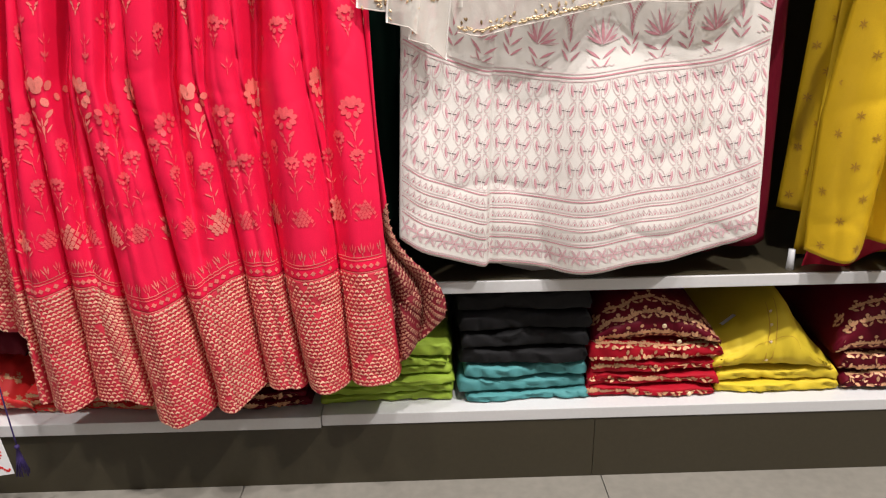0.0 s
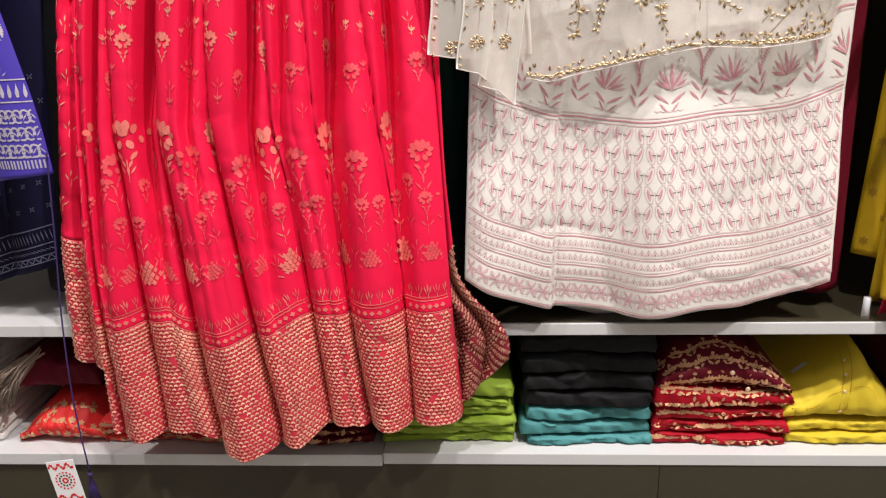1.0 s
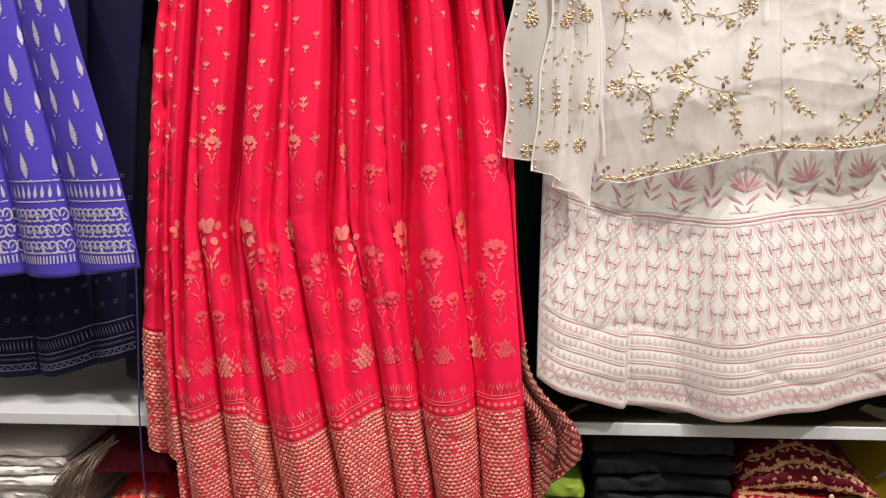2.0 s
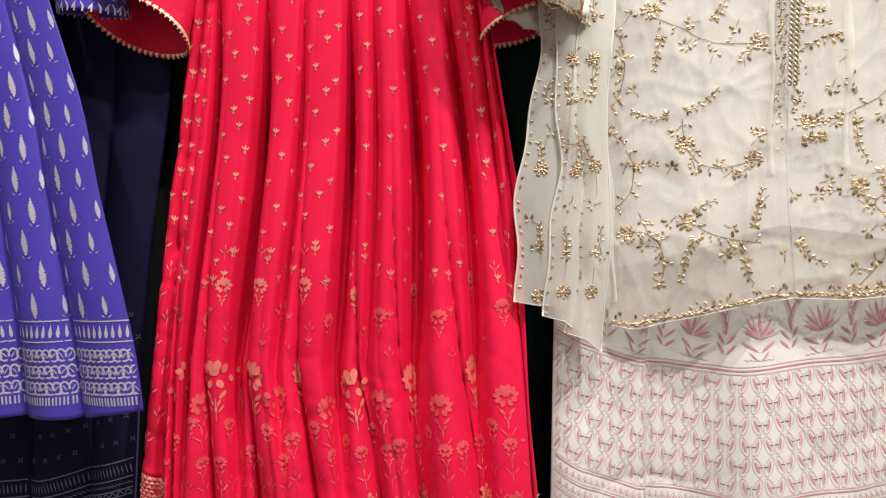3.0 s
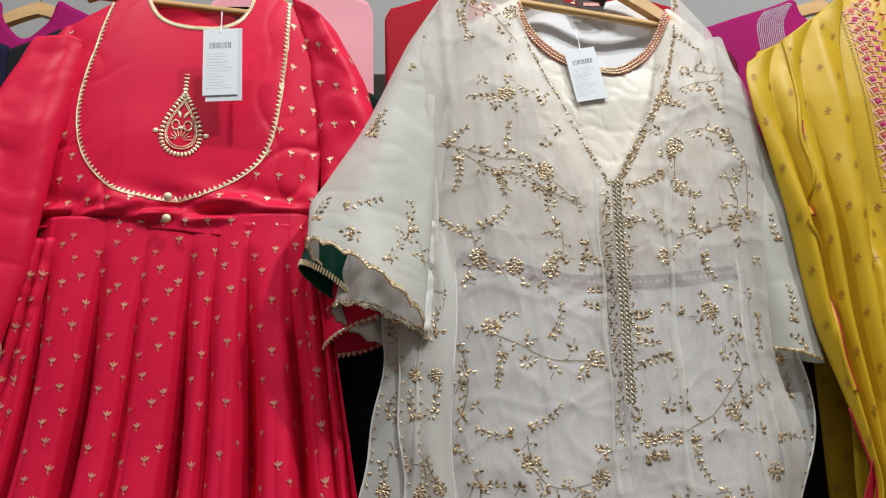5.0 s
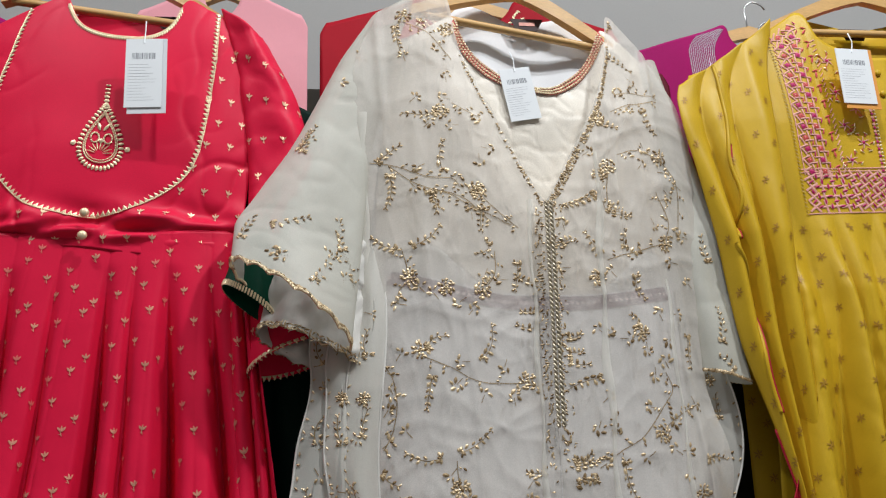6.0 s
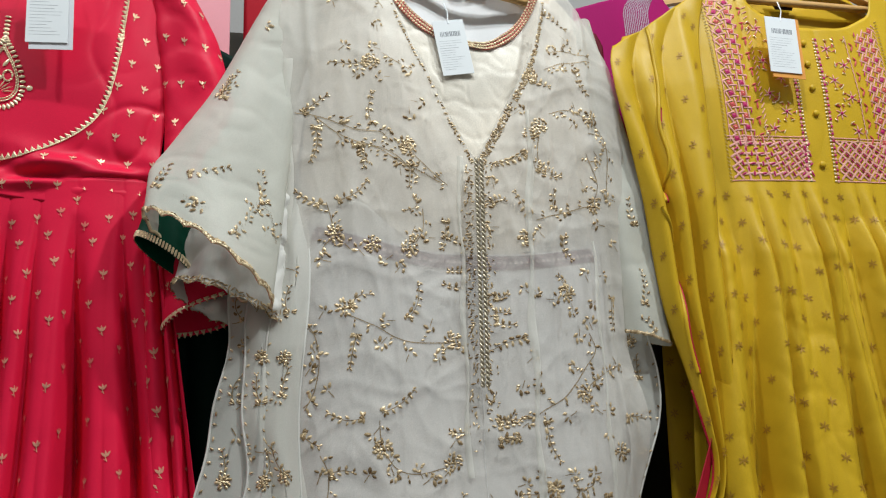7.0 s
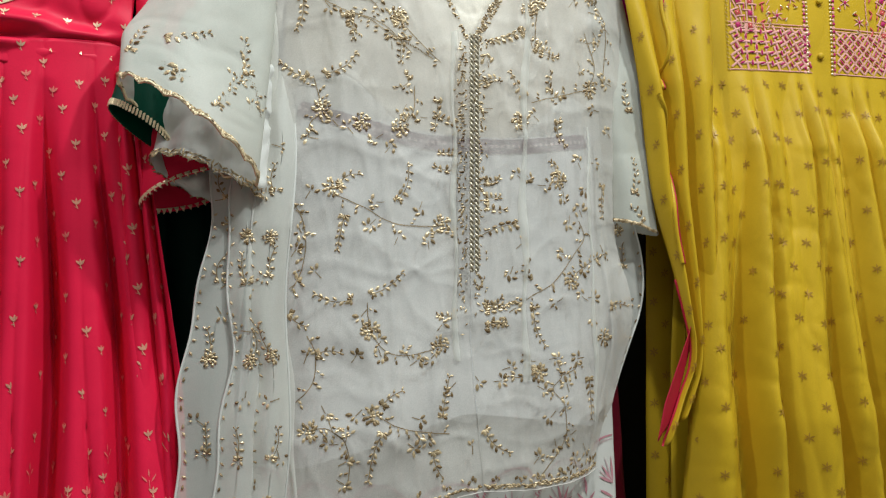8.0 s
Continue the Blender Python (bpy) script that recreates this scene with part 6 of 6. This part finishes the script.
for z in (1.372, 1.46, 1.505, 1.55, 1.59):
    u, v = on(mus, [(MID + 0.05 * (z - 1.42), z)])[0]
    p = mus.at(u, v)
    ball("button", p[0], p[1] - 0.0025, p[2], 0.0055, MUSTARD, mustard, 0.5, "small mustard fabric button")
REDPIPE = mat("red_piping", (0.42, 0.004, 0.03), 0.6)
tube_path("red_piping", [tuple(q) for q in mslv.at(np.full(40, 0.0), np.linspace(0.0, 0.30, 40))], 0.0018, REDPIPE, mustard, "red satin piping on the sleeve edge")
for pts in ([(0.592, 1.60), (0.590, 1.50), (0.580, 1.428), (0.586, 1.364), (0.570, 1.30)], [(0.560, 1.29), (0.584, 1.22), (0.576, 1.12), (0.584, 1.05)]):
    ln = np.array(smooth_line(pts, 50))
    uv = np.array(on(mslv, ln))
    p = mslv.at(uv[:, 0], uv[:, 1])
    p[:, 1] -= 0.001
    tube_path("rolled_hem", [tuple(q) for q in p], 0.0030, MUSTARD, mustard, "rolled edge of the sleeve slit")
    p[:, 0] += 0.004
    p[:, 1] += 0.0015
    tube_path("red_piping", [tuple(q) for q in p[20:]], 0.0022, REDPIPE, mustard, "red satin piping on the sleeve edge")
slit = Cloth(left=[(0.80, 0.532), (0.86, 0.548), (0.965, 0.596)], right=[(0.80, 0.545), (0.86, 0.572), (0.94, 0.600), (0.965, 0.602)], low=[(0, 0.81), (1, 0.83)], high=[(0, 0.965), (1, 0.965)], depth=lambda u, v, x, z: 1.052 + 0.01 * u)
slit.mesh("sleeve_facing", REDPIPE, mustard, 12, 30, "red sleeve facing")

# violet kurta: silver motifs and border
st = Stamps(vio, 0.0008)
for i in range(20):
    for j in range(13):
        z, u = 0.765 + i * 0.046, (j + 0.5 * (i % 2) + 0.3) / 13
        v = float(vio.v_of(u, z))
        if v < 0.96:
            big = 1.15 if j % 2 else 0.85
            for k in range(9):
                w = (0.0022, 0.0046, 0.0060, 0.0066, 0.0064, 0.0056, 0.0044, 0.0029, 0.0013)[k]
                st.put(BLADE, u, v, w * big * 1.3, 0.0022 * big, rnd.uniform(-14, 14), dz=(k - 4) * 0.0036 * big)
            for sg in (-1, 1):
                st.put(LEAF, u, v, 0.0016, 0.0034, sg * 50, dx=-sg * 0.0045, dz=-0.019 * big)
for j in range(54):
    u = (j + 0.5) / 54
    at = lambda z: float(vio.v_of(u, z))
    st.put(DROP, u, at(0.727), 0.0052, 0.010)
    st.put(RECT, u, at(0.742), 0.005, 0.0009)
    st.put(RECT, u, at(0.712), 0.005, 0.0009)
    for i in range(3):
        zc, sg = 0.692 - i * 0.024, (1 if (i + j) % 2 else -1)
        for q in range(8):
            a = q * 0.7
            st.put(RECT, u, at(zc), 0.0026, 0.0013, math.degrees(a) * sg + 90, dx=sg * 0.0058 * math.cos(a), dz=0.0085 * math.sin(a))
        st.put(LEAF, u, at(zc), 0.002, 0.006, sg * 35)
    st.put(RECT, u, at(0.625), 0.0012, 0.006, dx=-0.0025)
    st.put(RECT, u, at(0.625), 0.0012, 0.006, dx=0.0025)
    st.put(RECT, u, at(0.635), 0.005, 0.0007)
st.build("silver_pattern", SILVER, vio_ob, "silver woven motifs and border")
st = Stamps(vslv, 0.0008)
for j in range(30):
    u = (j + 0.5) / 30
    for i in range(4):
        st.put(LEAF if (i + j) % 2 else DROP, u, 0.025 + 0.04 * i, 0.003, 0.007, 30 if j % 2 else -30)
    st.put(RECT, u, 0.19, 0.005, 0.001)
    st.put(RECT, u, 0.008, 0.0012, 0.005)
st.build("silver_pattern", SILVER, violet)
st = Stamps(nav, 0.0008)
for j in range(70):
    u = (j + 0.5) / 70
    lo = float(nav.low(u))
    at = lambda h: float(nav.v_of(u, lo + h))
    for h in (0.012, 0.022, 0.040, 0.068):
        st.put(RECT, u, at(h), 0.0036, 0.0009)
    st.put(RECT, u, at(0.017), 0.004, 0.0008, 50 if j % 2 else -50)
    st.put(LEAF, u, at(0.031), 0.0018, 0.005, 60)
    st.put(LEAF, u, at(0.054), 0.0022, 0.009)
    if j % 4 == 0:
        for i in range(6):
            for k in range(4):
                st.put(LEAF, u + (0.03 if i % 2 else 0), at(0.10 + 0.04 * i), 0.0014, 0.0026, 45 + 90 * k, dx=-0.003 * math.sin(radians(45 + 90 * k)), dz=0.003 * math.cos(radians(45 + 90 * k)))
st.build("printed_border", GREYPRINT, navy, "grey blue printed border")
# green dress: embroidered cuff that shows beside the jacket sleeve
gcuff = Tube([(0, -0.122, 1.062, 1.214, 0.036, 0.018, 0.7), (0.5, -0.110, 1.08, 1.285, 0.033, 0.018, 0.6), (1, -0.095, 1.125, 1.36, 0.025, 0.014, 0.4)], 0.004, 57, 0.01)
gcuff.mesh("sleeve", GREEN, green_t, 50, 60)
st = Stamps(gcuff, 0.001, 0.001)
for i in range(60):
    for o in (0.008, 0.022, 0.036, 0.05, 0.064):
        st.put(DOT, i / 60, o, 0.0016, 0.0016)
st.build("beading", LACE, green_t, "gold beaded cuff")

def spray(st, th, u, v, ang, n=6, curl=0.0, k=1.0, flower=True):
    """A curved embroidered stem with paired leaves, bunched buds and a flower at its foot."""
    x, z, a = 0.0, 0.0, radians(ang)
    for i in range(n * 2):
        x += 0.0062 * k * math.sin(-a)
        z += 0.0062 * k * math.cos(a)
        a += radians(curl)
        th.put(RECT, u, v, 0.0007, 0.0037 * k, math.degrees(a), dx=x, dz=z)
        if i % 2:
            for sg in (-1, 1):
                if rnd.random() < 0.9:
                    q = k * rnd.uniform(0.75, 1.15)
                    b = math.degrees(a) + sg * rnd.uniform(38, 60)
                    st.put(BLADE, u, v, 0.0052 * q, 0.0058 * q, b, dx=x - 0.0058 * q * math.sin(radians(b)), dz=z + 0.0058 * q * math.cos(radians(b)))
    st.put(LEAF, u, v, 0.0026 * k, 0.006 * k, math.degrees(a), dx=x - 0.006 * math.sin(a), dz=z + 0.006 * math.cos(a))
    if flower:
        for i in range(6):
            b = 60 * i + rnd.uniform(-12, 12)
            st.put(BLADE, u, v, 0.0058 * k, 0.0056 * k, b, dx=-0.0056 * k * math.sin(radians(b)), dz=0.0056 * k * math.cos(radians(b)))
        st.put(DOT, u, v, 0.0036 * k, 0.0036 * k)


# prints on the folded garments
for t, c, name in SLABS:
    if name in ("folded_crimson_kurta", "folded_maroon_kurta", "folded_scarlet_kurta", "folded_scarlet_dupatta"):
        st = Stamps(c, 0.001)
        rows = 1 if c.q[3] < 0.028 else 2
        if c.q[6] > 0:
            rows = 3
        for i in range(rows):
            for j in range(9):
                u, v = (j + 0.5 + 0.4 * (i % 2)) / 9.4, (0.385 if rows == 1 else 0.2 + 0.65 * (i + 0.3) / rows)
                if 0.04 < u < 0.96:
                    if "dupatta" in name:
                        spray(st, st, u, v, rnd.uniform(0, 360), 2, 20, 0.55)
                    else:
                        for k in range(-2, 3):
                            st.put(BLADE, u, v, 0.0048, 0.0052, -k * 30, dx=k * 0.0046, dz=0.004 - abs(k) * 0.001)
                        st.put(DOT, u, v, 0.0036, 0.0030, dz=0.0105)
                        for sg in (-1, 1):
                            st.put(BLADE, u, v, 0.0038, 0.0052, sg * 55, dx=-sg * 0.005, dz=-0.005)
        st.build("gold_print", PRINTGOLD, t, "gold block print flowers")


for t, c, name in SLABS:
    if name == "folded_yellow_kurta" and c.prof:
        st = Stamps(c, 0.0008)
        for i in range(60):
            for u in (0.40, 0.45):
                st.put(RECT, u + 0.08 * i / 60, 0.12 + 0.8 * i / 60, 0.0004, 0.0016, -10)
        for i in range(70):
            st.put(RECT, 0.03 + 0.94 * i / 70, 0.30 + 0.10 * math.sin(i * 0.045), 0.0016, 0.0004)
        st.build("stitching", OLIVEGOLD, t, "darker seam stitching")
        st = Stamps(c, 0.001, 0.0012)
        for i in range(4):
            st.put(DOT, 0.43 + 0.018 * i, 0.25 + 0.18 * i, 0.0028, 0.0028)
        st.build("buttons", LACE, t, "small gold buttons")
        st = Stamps(c, 0.002)
        st.put(RECT, 0.22, 0.92, 0.014, 0.007, 12)
        st.build("care_label", CARD, t, "white sewn label")


# ---- price tags, cord and small things ----
price_tag(-0.277, 1.052, 1.604, 0.050, 0.108, -2, under=GREYCARD)
price_tag(0.262, 1.078, 1.583, 0.048, 0.088, -9)
price_tag(0.808, 1.05, 1.613, 0.056, 0.097, 2, under=ORANGECARD)


def neck_label(x, y, z, w=0.055):
    """A dark woven label sewn inside a collar, its writing as a pale bar."""
    t = thing("neck_label", "dark brown woven label sewn inside the collar", "garment label", "neck labels")
    bm = bmesh.new()
    vs = [bm.verts.new((x + a * w, y, z + b)) for a, b in ((-0.5, 0.008), (-0.3, -0.014), (0.3, -0.014), (0.5, 0.008))]
    f = bm.faces.new(vs)
    r = bmesh.ops.extrude_face_region(bm, geom=[f])
    for v in r["geom"]:
        if isinstance(v, bmesh.types.BMVert):
            v.co.y += 0.001
    bmesh.ops.recalc_face_normals(bm, faces=bm.faces)
    woven = part("cloth", bm, LABEL, t)
    part("text_bar", box_bm(x - w * 0.24, x + w * 0.24, y - 0.0008, y - 0.0003, z - 0.005, z + 0.001), BLUSH, woven)


LABEL = mat("dark_brown_label", (0.035, 0.014, 0.012), 0.6)
neck_label(-0.265, 1.152, 1.70)
neck_label(0.30, 1.118, 1.69)
neck_label(0.885, 1.13, 1.695)

cord = thing("tassel_cord", "thin dark purple cord with a tassel hanging before the shelf", "tassel")
tube_path("cord", smooth_line([(-0.622, 1.03, 0.64), (-0.632, 1.03, 0.52), (-0.645, 1.03, 0.38), (-0.650, 1.03, 0.25), (-0.645, 1.03, 0.125)], 24), 0.0013, PURPLE, cord)
ball("knot", -0.645, 1.03, 0.121, 0.004, PURPLE, cord, 1.0)
for i in range(14):
    a = 2 * math.pi * i / 14
    tube_path("tassel_thread", [(-0.645, 1.03, 0.121), (-0.645 + 0.004 * math.cos(a), 1.03 + 0.004 * math.sin(a), 0.10), (-0.645 + 0.010 * math.cos(a), 1.03 + 0.007 * math.sin(a), 0.072 + 0.004 * math.sin(5 * a))], 0.0013, PURPLE, cord, n=4)
art = thing("printed_tag", "white card tag printed with a red floral pattern", "price tag")
art_card = part("card", box_bm(-0.023, 0.023, -0.0006, 0.0006, -0.078, 0, 0.0004), CARD, art)
for i in range(3):
    for k in range(8 + 4 * i):
        a = 2 * math.pi * k / (8 + 4 * i)
        rr = 0.004 + 0.0055 * i
        part("printed_petal", box_bm(rr * math.cos(a) - 0.0014, rr * math.cos(a) + 0.0014, -0.0011, -0.0007, -0.036 + rr * math.sin(a) - 0.0014, -0.036 + rr * math.sin(a) + 0.0014), SCARLET if i != 1 else PLINTH, art_card)
for k in range(16):
    a = 0.4 * k
    part("printed_petal", box_bm(-0.02 + 0.0026 * k - 0.0018, -0.02 + 0.0026 * k + 0.0012, -0.0011, -0.0007, -0.012 + 0.004 * math.sin(3 * a), -0.008 + 0.004 * math.sin(3 * a)), SCARLET, art_card)
    part("printed_petal", box_bm(-0.02 + 0.0026 * k - 0.0016, -0.02 + 0.0026 * k + 0.0012, -0.0011, -0.0007, -0.069 + 0.004 * math.sin(2 * a), -0.065 + 0.004 * math.sin(2 * a)), SCARLET, art_card)
art.matrix_world = Matrix.Translation((-0.692, 1.03, 0.146)) @ Matrix.Rotation(radians(-8), 4, "Y")
clip = thing("plastic_clip", "small frosted plastic clip standing on the shelf", "clip")
bm = bmesh.new()
bmesh.ops.create_cone(bm, cap_ends=True, segments=14, radius1=0.006, radius2=0.005, depth=0.034)
bmesh.ops.translate(bm, verts=bm.verts, vec=(0.563, 1.092, 0.377))
part("clip_body", bm, CLEAR, clip, "", True)
for x, y, z in ((-0.282, 1.100, 0.146), (0.43, 1.100, 0.139), (0.405, 1.102, 0.235), (0.38, 1.106, 0.262)):
    b = ball("loose_button", x, y, z, 0.0040, LACE, None, 0.4)
    tagged(b, "small gold metal button on a folded kurta", "button", "gold buttons")

# ---- floor tiles ----
for i in range(-5, 4):
    for j in range(-4, 3):
        x0, y0 = 0.2855 + i * 0.6, 0.62 + j * 0.6
        xa, xb, ya, yb = max(x0, -SIDE), min(x0 + 0.598, SIDE), max(y0, BACK_Y), min(y0 + 0.598, WALL_Y)
        if xb - xa > 0.05 and yb - ya > 0.05:
            part("tile", box_bm(xa, xb, ya, yb, -0.004, 0.0), TILE, floor)

# small stitching on the garments behind, and the red hem facing of the mustard kurta
hemf = Cloth(left=[(0.34, 0.585), (0.42, 0.60)], right=[(0.34, 0.70), (0.42, 0.74)], low=[(0, 0.352), (0.3, 0.345), (1, 0.385)], high=[(0, 0.43), (1, 0.43)], depth=lambda u, v, x, z: 1.105 + 0.006 * np.sin(u * 9))
hemf.mesh("hem_facing", REDPIPE, mustard, 30, 12, "red hem facing")
st = Stamps(mag_c, 0.001, 0.0006)
for i in range(14):
    for j in range(40):
        st.put(DOT, 0.20 + 0.0075 * i, 0.985 - 0.0045 * j, 0.0012, 0.0012)
st.build("sequin_rows", SILVER, mag_t, "silver sequin rows")
st = Stamps(cri_c, 0.001, 0.0008)
for i in range(120):
    st.put(BLADE, 0.3 + 0.4 * i / 120, 0.985 - 0.012 * (i % 3), 0.004, 0.004, rnd.uniform(0, 180))
st.build("neck_embroidery", LACE, cri_t, "gold neck embroidery")

# fringed shawl lying beside the ivory pile
FRINGE = mat("brown_fringe", (0.26, 0.20, 0.16), 0.7, vary=0.3, vscale=60)
shawl = thing("fringed_shawl", "folded brown shawl with a loose hanging fringe on the shelf", "shawl")
fold_c = Slab(-0.80, -0.655, 0.225, 0.05, 1.12, 1.38, 77, 0.0, -0.02)
ss, aa = np.meshgrid(np.linspace(0, 1, 41), 2 * np.pi * np.arange(40) / 40, indexing="ij")
mesh_object("cloth", fold_c.point(ss, aa).reshape(-1, 3), [(i * 40 + k, (i + 1) * 40 + k, (i + 1) * 40 + (k + 1) % 40, i * 40 + (k + 1) % 40) for i in range(40) for k in range(40)], MAROON, shawl, "", True)
for i in range(70):
    k = i / 70
    x, z = -0.745 - 0.06 * k + rnd.uniform(-0.01, 0.01), 0.30 - 0.05 * k + rnd.uniform(-0.008, 0.008)
    dx, dz = -0.05 - 0.03 * rnd.random(), -0.05 - 0.045 * rnd.random()
    tube_path("fringe_strand", [(x, 1.118, z), (x + dx * 0.5, 1.098 + rnd.uniform(-0.004, 0.004), z + dz * 0.4), (x + dx, 1.096 + rnd.uniform(-0.004, 0.004), max(z + dz, 0.15))], 0.0012, FRINGE, shawl, n=4)
